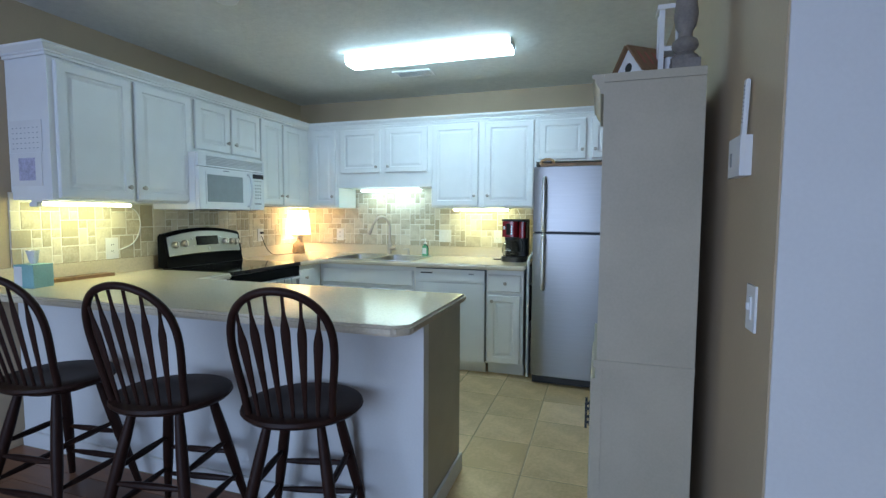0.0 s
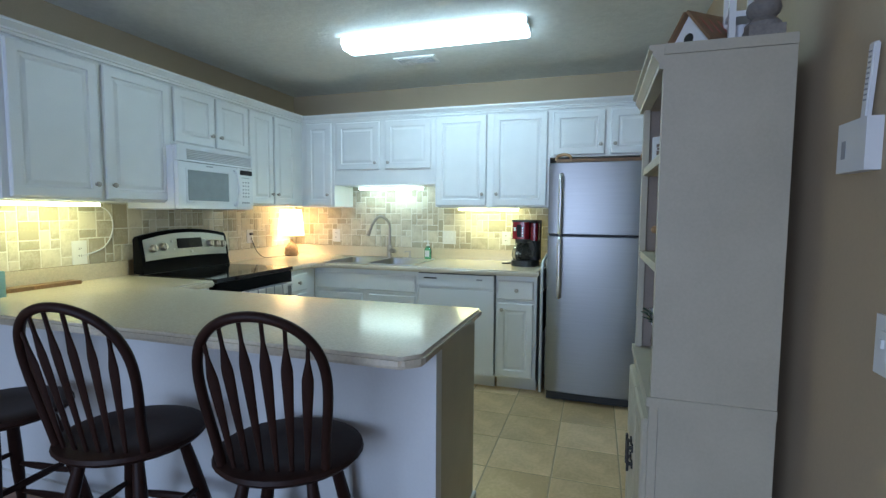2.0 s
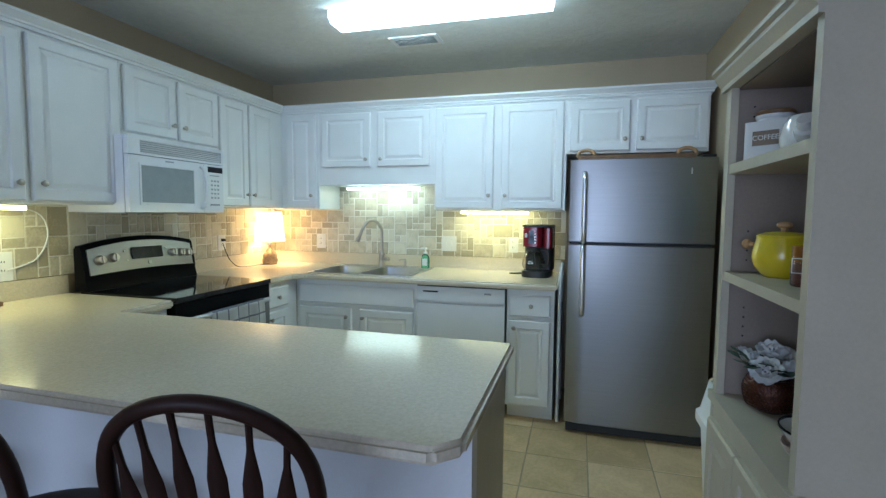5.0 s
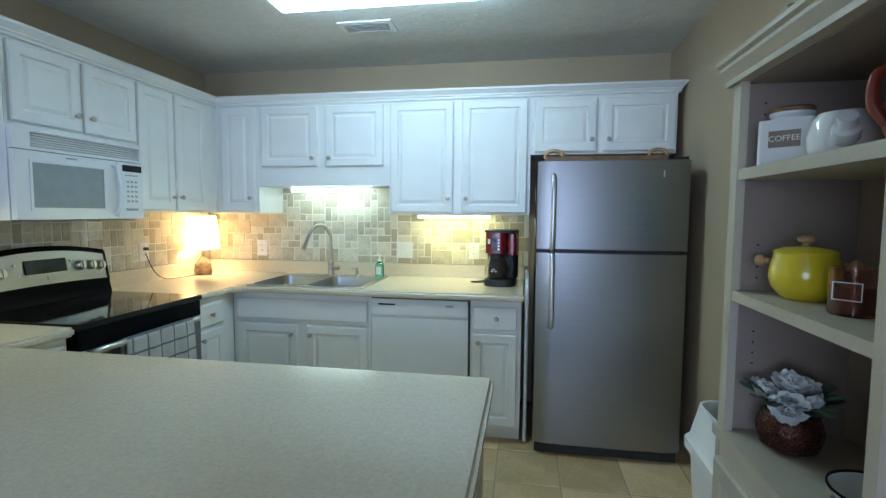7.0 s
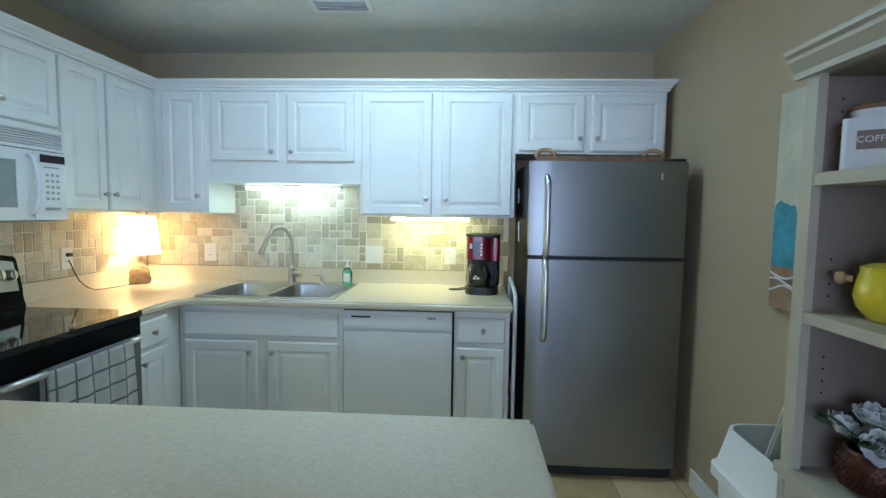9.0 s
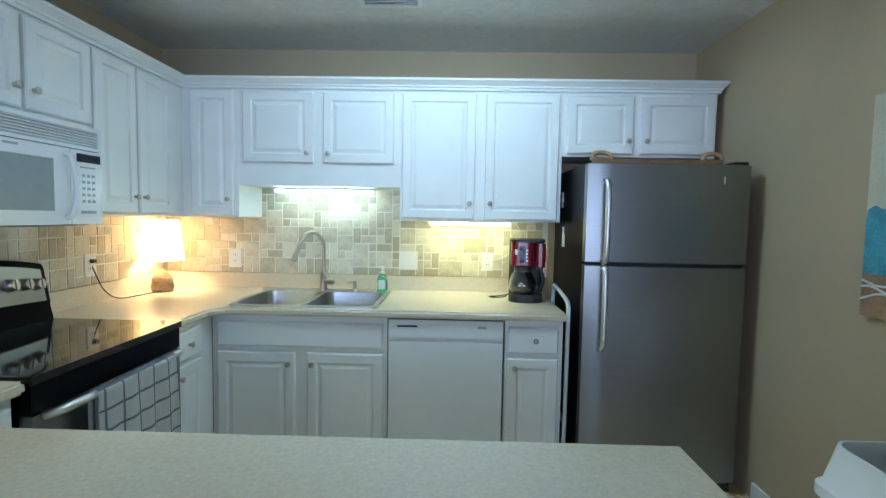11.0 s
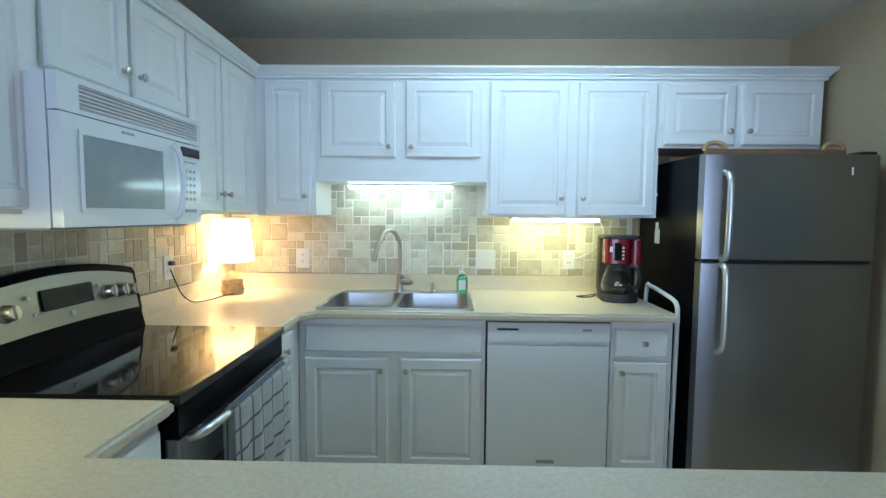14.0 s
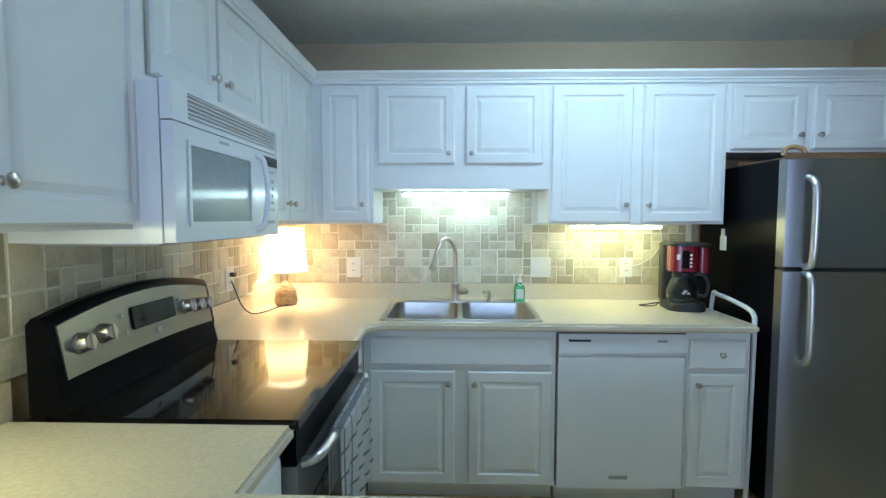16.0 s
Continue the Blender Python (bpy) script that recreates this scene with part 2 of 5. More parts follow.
def prism(name, material, outer, z0, z1, holes=(), parent=None, bevel=0.0, segs=3):
    """A slab with the plan outer, and holes through it."""
    bm = bmesh.new()
    for loop in (outer, *holes):
        v = [bm.verts.new((x, y, z1)) for x, y in loop]
        for i in range(len(v)):
            bm.edges.new((v[i], v[(i + 1) % len(v)]))
    bmesh.ops.triangle_fill(bm, use_beauty=True, edges=bm.edges[:])
    top = bm.faces[:]
    res = bmesh.ops.extrude_face_region(bm, geom=top)
    low = [v for v in res["geom"] if isinstance(v, bmesh.types.BMVert)]
    bmesh.ops.translate(bm, verts=low, vec=(0, 0, z0 - z1))
    return finish(name, material, bm, parent, bevel, smooth=True, segs=segs)


def thing(name, label, category, m, group="", kind=""):
    ob = new(name)
    ob.empty_display_size = 0.1
    ob.matrix_world = m
    return tagged(ob, label, category, group, kind)


def structure(ob, label):
    return tagged(ob, label, kind="structure")


def lettering(name, material, words, size, parent, m, thick=0.001):
    """Raised letters in the built-in font, as a mesh."""
    cu = bpy.data.curves.new(name, "FONT")
    cu.body, cu.size, cu.extrude, cu.align_x, cu.align_y = words, size, thick, "CENTER", "CENTER"
    tmp = bpy.data.objects.new(name, cu)
    me = bpy.data.meshes.new_from_object(tmp)
    bpy.data.objects.remove(tmp)
    me.materials.clear(), me.materials.append(material)
    ob = new(name, me)
    ob.parent, ob.matrix_basis = parent, m
    return ob


def raised_rings(bm, x0, x1, z0, z1, rings):
    """A panel front facing -y: rectangles, each one inset further, at the depths given."""
    loops = []
    for inset, y in rings:
        loops.append([bm.verts.new(p) for p in ((x0 + inset, y, z0 + inset), (x1 - inset, y, z0 + inset), (x1 - inset, y, z1 - inset), (x0 + inset, y, z1 - inset))])
    for a, b in zip(loops, loops[1:]):
        for k in range(4):
            bm.faces.new((a[k], a[(k + 1) % 4], b[(k + 1) % 4], b[k]))
    bm.faces.new(loops[-1]), bm.faces.new(loops[0][::-1])


KNOB = [(0.0, 0.026), (0.008, 0.0255), (0.0135, 0.022), (0.0145, 0.018), (0.011, 0.013), (0.006, 0.010), (0.006, 0.004), (0.009, 0.0), (0.0, 0.0)]


def knob(parent, x, y, z):
    return lathe("knob", NICKEL, KNOB, parent, pose(x, y, z, 90, 0, 0), 14)


def panel_door(parent, x0, x1, z0, z1, knob_at=None, raised=True, name="door", material=None):
    bm = bmesh.new()
    if raised:
        raised_rings(bm, x0, x1, z0, z1, [(0, 0), (0, -0.014), (0.006, -0.02), (0.050, -0.02), (0.056, -0.0125), (0.064, -0.0125), (0.082, -0.0185)])
    else:
        raised_rings(bm, x0, x1, z0, z1, [(0, 0), (0, -0.013), (0.008, -0.02)])
    d = finish(name, material or WHITE, bm, parent, smooth=False)
    if knob_at:
        knob(d, knob_at[0], -0.02, knob_at[1])
    return d


def cabinet(name, label, m, w, h, depth, fronts, z_toe=0.0, group="", low_top=0.0):
    """A cabinet unit with its face frame at local y = 0, looking along -y. fronts: x0, x1, z0, z1, knob or None, raised."""
    c = thing(name, label, "cabinet", m, group)
    items = [(0, w, 0.0, depth, z_toe, h)]
    if low_top:
        items = [(0, w, 0.0, 0.02, z_toe, h), (0, 0.018, 0.021, depth, low_top, h), (w - 0.018, w, 0.021, depth, low_top, h), (0, w, 0.021, depth, z_toe, low_top)]
    if z_toe:
        items.append((0.002, w - 0.002, 0.075, depth, 0, z_toe))
    boxes("body", WHITE, items, c, 0.002)
    for x0, x1, z0, z1, k, raised in fronts:
        panel_door(c, x0, x1, z0, z1, k, raised, "door" if raised else "drawer_front")
    return c


# ---- structure ----
XL, XR, YB, ZC = -1.61, 1.875, 0.71, 2.48      # kitchen walls and ceiling
YE, YR, XE = -2.49, -7.0, 4.6                   # wall end, rear wall, far side of the living room
structure(boxes("wall_north", WALL, [(XL - 0.12, XR + 0.12, YB, YB + 0.12, 0, ZC)]), "tan painted kitchen wall behind the sink")
structure(boxes("wall_west", WALL, [(XL - 0.12, XL, YR, YB, 0, ZC)]), "tan painted wall behind the range")
structure(boxes("wall_east", WALL, [(XR, XR + 0.12, YE + 0.005, YB, 0, ZC)]), "tan painted wall beside the refrigerator")
structure(boxes("wall_return", PALE_WALL, [(XR + 0.005, XE, YE, YE + 0.12, 0, ZC)]), "pale painted wall of the living area")
structure(boxes("wall_far_east", PALE_WALL, [(XE, XE + 0.12, YR, YE + 0.12, 0, ZC)]), "plain pale wall of the living area")
structure(boxes("wall_south", PALE_WALL, [(XL - 0.12, -1.59, YR - 0.12, YR, 0, ZC), (1.41, XE + 0.12, YR - 0.12, YR, 0, ZC), (-1.59, 1.41, YR - 0.12, YR, 0, 0.3), (-1.59, 1.41, YR - 0.12, YR, 2.25, ZC)]), "plain pale wall with a wide window")
structure(boxes("ceiling", CEIL, [(XL - 0.12, XE + 0.12, YR - 0.12, YB + 0.12, ZC, ZC + 0.1)]), "white textured ceiling")
win = structure(thing("window_1", "", "", pose(-1.59, YR - 0.06, 0.3)), "white framed wide window")
boxes("frame", WHITE_TRIM, [(0, 3, -0.03, 0.03, 0, 0.05), (0, 3, -0.03, 0.03, 1.90, 1.95), (0, 0.05, -0.03, 0.03, 0.05, 1.90), (2.95, 3, -0.03, 0.03, 0.05, 1.90), (1.475, 1.525, -0.03, 0.03, 0.05, 1.90)], win, 0.004)
structure(boxes("baseboard", WHITE_TRIM, [(XR - 0.014, XR, YE + 0.01, -0.1, 0, 0.09), (0.818, 0.831, -2.0, -1.475, 0, 0.085), (XL + 0.01, 0.831, -2.026, -2.012, 0, 0.085), (XR + 0.01, XE, YE - 0.018, YE - 0.004, 0, 0.09)], bevel=0.003), "white painted baseboard")

# ceiling register
vent = thing("ceiling_vent", "white slatted metal air register on the ceiling", "vent", pose(-0.005, -0.04, ZC))
boxes("frame", PLASTIC_WHITE, [(-0.16, 0.16, -0.085, -0.06, -0.008, 0), (-0.16, 0.16, 0.06, 0.085, -0.008, 0), (-0.16, -0.135, -0.06, 0.06, -0.008, 0), (0.135, 0.16, -0.06, 0.06, -0.008, 0)], vent, 0.002)
boxes("duct", SLOT, [(-0.135, 0.135, -0.06, 0.06, -0.003, -0.001)], vent)
for k in range(7):
    bm = bmesh.new()
    add_box(bm, -0.135, 0.135, -0.007, 0.007, -0.001, 0.001, pose(0, -0.051 + 0.017 * k, -0.006, 35, 0, 0))
    finish("slat", PLASTIC_WHITE, bm, vent)

# ceiling fixture
fix = thing("ceiling_light", "long fluorescent ceiling light with a white acrylic diffuser", "ceiling light", pose(0.28, -0.515, ZC))
bm = bmesh.new()
for _ in (1,):
    prof = [(-0.09, -0.004), (-0.09, -0.038), (-0.07, -0.066), (0.07, -0.066), (0.09, -0.038), (0.09, -0.004)]
    ends = [[bm.verts.new((x, y, z)) for y, z in prof] for x in (-0.605, 0.605)]
    for k in range(5):
        bm.faces.new((ends[0][k], ends[0][k + 1], ends[1][k + 1], ends[1][k]))
    bm.faces.new(ends[0]), bm.faces.new(ends[1][::-1])
finish("diffuser", TUBE_CEILING, bm, fix)
boxes("housing", WHITE_TRIM, [(-0.612, 0.612, -0.093, 0.093, -0.004, 0)], fix)
boxes("end_cap", PLASTIC_WHITE, [(-0.615, -0.606, -0.088, 0.088, -0.042, -0.004), (0.606, 0.615, -0.088, 0.088, -0.042, -0.004)], fix, 0.002)

sd = thing("smoke_detector", "round white plastic smoke detector on the ceiling", "smoke detector", pose(-0.45, -1.64, ZC))
lathe("cover", PLASTIC_WHITE, [(0, -0.036), (0.035, -0.036), (0.055, -0.03), (0.062, -0.012), (0.068, -0.010), (0.068, 0), (0, 0)], sd, seg=32)


# ---- cabinets ----
UF = 0.355      # face frame of the wall cabinets on the north wall
UD = YB - UF - 0.002
ZU, ZT = 1.385, 2.145
G1 = "wall cabinets over the counter"
cabinet("wall_cabinet", "white raised-panel corner wall cabinet with one door", pose(-1.606, UF, ZU), 0.656, ZT - ZU, UD, [(0.376, 0.631, 0.012, 0.742, (0.601, 0.105), True)], group=G1)
cabinet("wall_cabinet", "short white raised-panel wall cabinet over the sink", pose(-0.949, UF, 1.575), 0.957, ZT - 1.575, UD - 0.06,
        [(0.03, 0.447, 0.135, 0.545, (0.415, 0.19), True), (0.506, 0.922, 0.135, 0.545, (0.538, 0.19), True)], group=G1)
cabinet("wall_cabinet", "tall white raised-panel wall cabinet with two doors", pose(0.009, UF, ZU), 0.943, ZT - ZU, UD,
        [(0.013, 0.440, 0.01, 0.738, (0.409, 0.103), True), (0.497, 0.922, 0.01, 0.738, (0.528, 0.103), True)], group=G1)
cabinet("wall_cabinet", "short white raised-panel wall cabinet over the refrigerator", pose(0.953, UF, 1.77), 0.877, ZT - 1.77, UD,
        [(0.022, 0.402, 0.016, 0.345, (0.372, 0.088), True), (0.444, 0.866, 0.016, 0.345, (0.474, 0.088), True)], group=G1)
LF = -1.285     # face frame of the wall cabinets on the west wall
LD = LF - XL - 0.002
cabinet("wall_cabinet", "tall white raised-panel wall cabinet with two doors", pose(LF, -2.01, ZU, 0, 0, 90), 0.93, ZT - ZU, LD,
        [(0.03, 0.455, 0.012, 0.738, (0.425, 0.09), True), (0.485, 0.915, 0.012, 0.738, (0.522, 0.09), True)], group=G1)
cabinet("wall_cabinet", "short white raised-panel wall cabinet above the microwave", pose(LF, -1.078, 1.75, 0, 0, 90), 0.706, ZT - 1.75, LD,
        [(0.016, 0.352, 0.03, 0.373, (0.322, 0.105), True), (0.374, 0.698, 0.03, 0.373, (0.404, 0.105), True)], group=G1)
cabinet("wall_cabinet", "tall white raised-panel wall cabinet with two narrow doors", pose(LF, -0.371, ZU, 0, 0, 90), 0.724, ZT - ZU, LD,
        [(0.008, 0.288, 0.012, 0.738, (0.262, 0.095), True), (0.306, 0.60, 0.012, 0.738, (0.332, 0.095), True)], group=G1)


def crown(name, pts, closed_ends=True):
    """A moulding along pts at the cabinet tops; the profile steps outwards (to the right of the way)."""
    prof = [(0.0, 0.0), (0.012, 0.0), (0.012, 0.014), (0.02, 0.018), (0.02, 0.026), (0.045, 0.05), (0.045, 0.062), (0.0, 0.062)]
    bm = bmesh.new()
    rings = []
    for i, p in enumerate(pts):
        p = Vector(p)
        d0 = (p - Vector(pts[i - 1])).normalized() if i else None
        d1 = (Vector(pts[i + 1]) - p).normalized() if i < len(pts) - 1 else None
        n0 = Vector((d0.y, -d0.x, 0)) if d0 else None
        n1 = Vector((d1.y, -d1.x, 0)) if d1 else None
        n = (n0 or n1) if not (n0 and n1) else (n0 + n1) / (1 + n0.dot(n1))
        rings.append([bm.verts.new(p + n * o + Vector((0, 0, h))) for o, h in prof])
    for a, b in zip(rings, rings[1:]):
        for k in range(len(prof)):
            bm.faces.new((a[k], a[(k + 1) % len(prof)], b[(k + 1) % len(prof)], b[k]))
    bm.faces.new(rings[0]), bm.faces.new(rings[-1][::-1])
    return finish(name, WHITE, bm)


tagged(crown("crown_moulding", [(XL + 0.004, -2.012, ZT - 0.008), (LF + 0.002, -2.012, ZT - 0.008), (LF + 0.002, UF - 0.002, ZT - 0.008), (1.832, UF - 0.002, ZT - 0.008), (1.832, YB - 0.004, ZT - 0.008)]),
       "white stepped crown moulding along the cabinet tops", "moulding")

# base cabinets
ZK = 0.874
cabinet("base_cabinet", "white raised-panel sink cabinet with two doors", pose(-0.945, 0.012, 0), 0.935, ZK, 0.69,
        [(0.032, 0.913, 0.705, 0.840, None, False), (0.032, 0.447, 0.112, 0.675, (0.415, 0.615), True), (0.511, 0.915, 0.112, 0.675, (0.541, 0.615), True)], 0.1, "base cabinets", 0.70)
cabinet("base_cabinet", "narrow white base cabinet with a drawer and a door", pose(0.611, 0.012, 0), 0.302, ZK, 0.69,
        [(0.014, 0.279, 0.698, 0.838, (0.158, 0.770), False), (0.014, 0.279, 0.114, 0.672, (0.05, 0.622), True)], 0.1, "base cabinets")
cabinet("base_cabinet", "narrow white base cabinet with a drawer and a door", pose(-0.948, -0.392, 0, 0, 0, 90), 0.402, ZK, 0.65,
        [(0.02, 0.275, 0.703, 0.842, (0.148, 0.772), False), (0.02, 0.275, 0.112, 0.680, (0.06, 0.63), True)], 0.1, "base cabinets")
cabinet("base_cabinet", "narrow white base cabinet beside the range", pose(-0.93, -1.465, 0, 0, 0, 90), 0.295, ZK, 0.66,
        [(0.03, 0.28, 0.703, 0.842, (0.155, 0.772), False), (0.03, 0.28, 0.112, 0.680, (0.06, 0.63), True)], 0.1, "base cabinets")

# peninsula
pen = thing("peninsula", "white painted breakfast peninsula with a plain front", "kitchen island", pose(0, 0, 0))
boxes("front", PALE_WALL, [(XL + 0.002, 0.817, -2.01, -1.95, 0, ZK)], pen, 0.003)
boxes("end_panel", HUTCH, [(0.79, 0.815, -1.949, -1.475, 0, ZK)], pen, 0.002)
boxes("body", WHITE, [(XL + 0.002, 0.788, -1.948, -1.475, 0.1, ZK), (XL + 0.002, 0.788, -1.948, -1.54, 0, 0.1)], pen)

# counters
ZTOP = 0.915
SINK = (-0.87, -0.068, 0.012, 0.61)
ctr = thing("countertop", "beige speckled laminate countertop around the sink", "countertop", pose(0, 0, 0))
x0, x1, y0, y1 = SINK
prism("slab", COUNTER, [(XL + 0.002, -0.396), (-0.905, -0.396), (-0.905, -0.10), (-0.84, -0.035), (0.93, -0.035), (0.93, YB - 0.002), (XL + 0.002, YB - 0.002)], ZK + 0.002, ZTOP,
      [[(x0 + 0.02, y0 + 0.02), (x1 - 0.02, y0 + 0.02), (x1 - 0.02, y1 - 0.02), (x0 + 0.02, y1 - 0.02)]], ctr, 0.011)
boxes("upstand", COUNTER, [(XL + 0.026, 0.925, YB - 0.026, YB - 0.002, ZTOP, 1.012), (XL + 0.002, XL + 0.024, -0.396, YB - 0.002, ZTOP, 1.012)], ctr, 0.006, True)
ctr2 = thing("countertop", "beige speckled laminate breakfast bar top", "countertop", pose(0, 0, 0))
prism("slab", COUNTER, [(XL + 0.002, -1.162), (-0.885, -1.162), (-0.885, -1.45), (0.842, -1.45), (0.842, -2.195), (0.79, -2.25), (XL + 0.002, -2.25)], ZK + 0.002, ZTOP, (), ctr2, 0.011)
boxes("upstand", COUNTER, [(XL + 0.002, XL + 0.024, -2.25, -1.162, ZTOP, 1.012)], ctr2, 0.006, True)

# ---- appliances ----
# range, built looking along -y
rg = thing("range", "black and stainless electric range with a glass cooktop", "stove", pose(-0.897, -1.158, 0, 0, 0, 90))
RW, RD = 0.762, 0.70
boxes("body", BLACK, [(0.0, RW, 0.03, RD, 0.06, 0.895), (0.02, RW - 0.02, 0.06, RD, 0.0, 0.06)], rg, 0.004)
boxes("oven_door", STEEL, [(0.006, RW - 0.006, -0.012, 0.028, 0.24, 0.80)], rg, 0.008, True)
boxes("oven_window", BLACK_GLASS, [(0.10, RW - 0.10, -0.015, -0.0125, 0.34, 0.66)], rg, 0.001)
boxes("front_band", BLACK, [(0.004, RW - 0.004, -0.012, 0.028, 0.806, 0.892)], rg, 0.006, True)
boxes("drawer_front", STEEL, [(0.006, RW - 0.006, -0.010, 0.028, 0.07, 0.232)], rg, 0.006, True)
bm = bmesh.new()
add_tube(bm, smooth_path([(0.05, -0.01, 0.79), (0.06, -0.045, 0.80), (0.14, -0.06, 0.805), (0.38, -0.066, 0.806), (0.62, -0.06, 0.805), (0.70, -0.045, 0.80), (0.71, -0.01, 0.79)]), 0.014, 12)
finish("oven_handle", HANDLE_STEEL, bm, rg, smooth=True)
boxes("cooktop", BLACK_GLASS, [(0.0, RW, -0.02, RD - 0.09, 0.897, 0.922)], rg, 0.008, True)


def arched(name, material, x0, x1, prof, rise, parent, n=16, smooth=True):
    """A bar along x with the profile (y, z, share of the rise), its top bowed upwards in the middle."""
    bm = bmesh.new()
    rings = []
    for i in range(n + 1):
        u = i / n
        b = rise * (1 - (2 * u - 1) ** 2)
        rings.append([bm.verts.new((x0 + (x1 - x0) * u, y, z + b * s)) for y, z, s in prof])
    for a, b in zip(rings, rings[1:]):
        for k in range(len(prof)):
            bm.faces.new((a[k], a[(k + 1) % len(prof)], b[(k + 1) % len(prof)], b[k]))
    bm.faces.new(rings[0]), bm.faces.new(rings[-1][::-1])
    return finish(name, material, bm, parent, smooth=smooth)


arched("backguard", BLACK, 0.0, RW, [(0.56, 0.923, 0), (0.575, 0.985, 0.1), (0.572, 1.0, 0.15), (0.60, 1.150, 1), (0.612, 1.166, 1), (0.635, 1.166, 1), (0.650, 1.15, 0.8), (0.650, 0.923, 0)], 0.042, rg)
arched("control_panel", STEEL, 0.025, RW - 0.025, [(0.568, 1.006, 0.25), (0.592, 1.143, 0.96), (0.606, 1.143, 0.96), (0.582, 1.006, 0.25)], 0.042, rg)
TILT_P = math.degrees(math.atan2(0.024, 0.137))
for kx in (0.085, 0.165, 0.575, 0.64, 0.70):
    kb = pose(kx, 0.580, 1.075 + 0.042 * 0.6 * (1 - (2 * kx / RW - 1) ** 2), 90 - TILT_P, 0, 0)
    lathe("control_knob", NICKEL, [(0.0, 0.03), (0.019, 0.03), (0.022, 0.027), (0.024, 0.006), (0.028, 0.003), (0.028, -0.003), (0, -0.003)], rg, kb, 24)
    bm = bmesh.new()
    add_box(bm, -0.0045, 0.0045, -0.021, 0.021, 0.029, 0.036, kb)
    finish("knob_grip", NICKEL, bm, rg, 0.001)
bm = bmesh.new()
add_box(bm, 0.28, 0.50, -0.004, 0.004, -0.035, 0.035, pose(0, 0.578, 1.108, -TILT_P, 0, 0))
finish("display", BLACK_GLASS, bm, rg, 0.003)
for x, z in ((0.235, 1.125), (0.255, 1.07), (0.525, 1.125)):
    lathe("button", GREY_PRINT, [(0, 0.006), (0.006, 0.006), (0.006, -0.002)], rg, pose(x, 0.580, z, 90 - TILT_P, 0, 0), 12)
lathe("badge", GREY_PRINT, [(0, 0.006), (0.011, 0.006), (0.011, -0.002)], rg, pose(0.40, 0.573, 1.048, 90 - TILT_P, 0, 0), 16)

# towel over the oven handle
tw = thing("dish_towel", "white dish towel with grey check, hung on the oven handle", "towel", pose(-0.897, -1.158, 0, 0, 0, 90))


def towel_y(x, z, back):
    fold = 0.006 * math.sin(x * 62) * (0.87 - z) / 0.3 + 0.003 * math.sin(x * 25 + z * 9)
    return (-0.046 if back else -0.084) - fold - (0 if back else 0.02 * (0.82 - z))


bm = bmesh.new()
X0, X1, NX, NZ = 0.175, 0.61, 96, 68
rows_ = []
for k in range(NZ + 1):
    z = 0.49 + (0.808 - 0.49) * k / NZ
    rows_.append([(x + 0.012 * (0.808 - z), towel_y(x, z, False), z + 0.012 * math.sin(x * 9) * (0.808 - z) * 3) for x in [X0 + (X1 - X0) * i / NX for i in range(NX + 1)]])
for k in range(1, 6):
    a = math.pi * k / 6
    rows_.append([(x, -0.065 - 0.0185 * math.cos(a), 0.808 + 0.017 * math.sin(a)) for x in [X0 + (X1 - X0) * i / NX for i in range(NX + 1)]])
for k in range(10):
    z = 0.806 - 0.02 * k
    rows_.append([(x, -0.0455 + 0.002 * math.sin(x * 40), z) for x in [X0 + (X1 - X0) * i / NX for i in range(NX + 1)]])
grid = [[bm.verts.new(p) for p in r] for r in rows_]
stripes = []
for j in range(len(grid) - 1):
    for i in range(NX):
        f = bm.faces.new((grid[j][i], grid[j][i + 1], grid[j + 1][i + 1], grid[j + 1][i]))
        if i % 19 in (5, 6) or j % 16 in (5, 6):
            f.material_index = 1
bmesh.ops.solidify(bm, geom=bm.faces[:], thickness=0.002)
cl = finish("cloth", CLOTH, bm, tw, smooth=True)
cl.data.materials.append(CLOTH_LINE)

# microwave
mw = thing("microwave", "white over-the-range microwave oven under the cabinet", "microwave", pose(-1.212, -1.135, 1.343, 0, 0, 90))
MW, MH = 0.69, 0.403
boxes("body", APPLIANCE, [(0, MW, 0, 0.39, 0.006, MH)], mw, 0.004)
boxes("underside", GREY_PRINT, [(0.02, MW - 0.02, 0.02, 0.35, 0.0, 0.005)], mw)
boxes("door", APPLIANCE, [(0.004, 0.515, -0.032, -0.002, 0.008, 0.305)], mw, 0.009, True)
boxes("window", MW_GLASS, [(0.072, 0.432, -0.0345, -0.0325, 0.06, 0.255)], mw, 0.001)
boxes("window_trim", APPLIANCE, [(0.062, 0.445, -0.037, -0.033, 0.047, 0.059), (0.062, 0.445, -0.037, -0.033, 0.256, 0.268), (0.062, 0.074, -0.037, -0.033, 0.059, 0.256), (0.433, 0.445, -0.037, -0.033, 0.059, 0.256)], mw, 0.0015)
boxes("control_panel", APPLIANCE, [(0.521, MW - 0.004, -0.030, -0.002, 0.008, 0.305)], mw, 0.007, True)
boxes("display", BLACK_GLASS, [(0.552, MW - 0.012, -0.033, -0.0305, 0.258, 0.292)], mw, 0.001)
bm = bmesh.new()
for r in range(5):
    for c in range(3):
        add_box(bm, 0.578 + 0.027 * c, 0.593 + 0.027 * c, -0.0315, -0.0302, 0.095 + 0.026 * r, 0.106 + 0.026 * r)
add_box(bm, 0.57, 0.65, -0.0315, -0.0302, 0.05, 0.062)
add_box(bm, 0.57, 0.65, -0.0315, -0.0302, 0.235, 0.241)
finish("keypad", GREY_PRINT, bm, mw)
bm = bmesh.new()
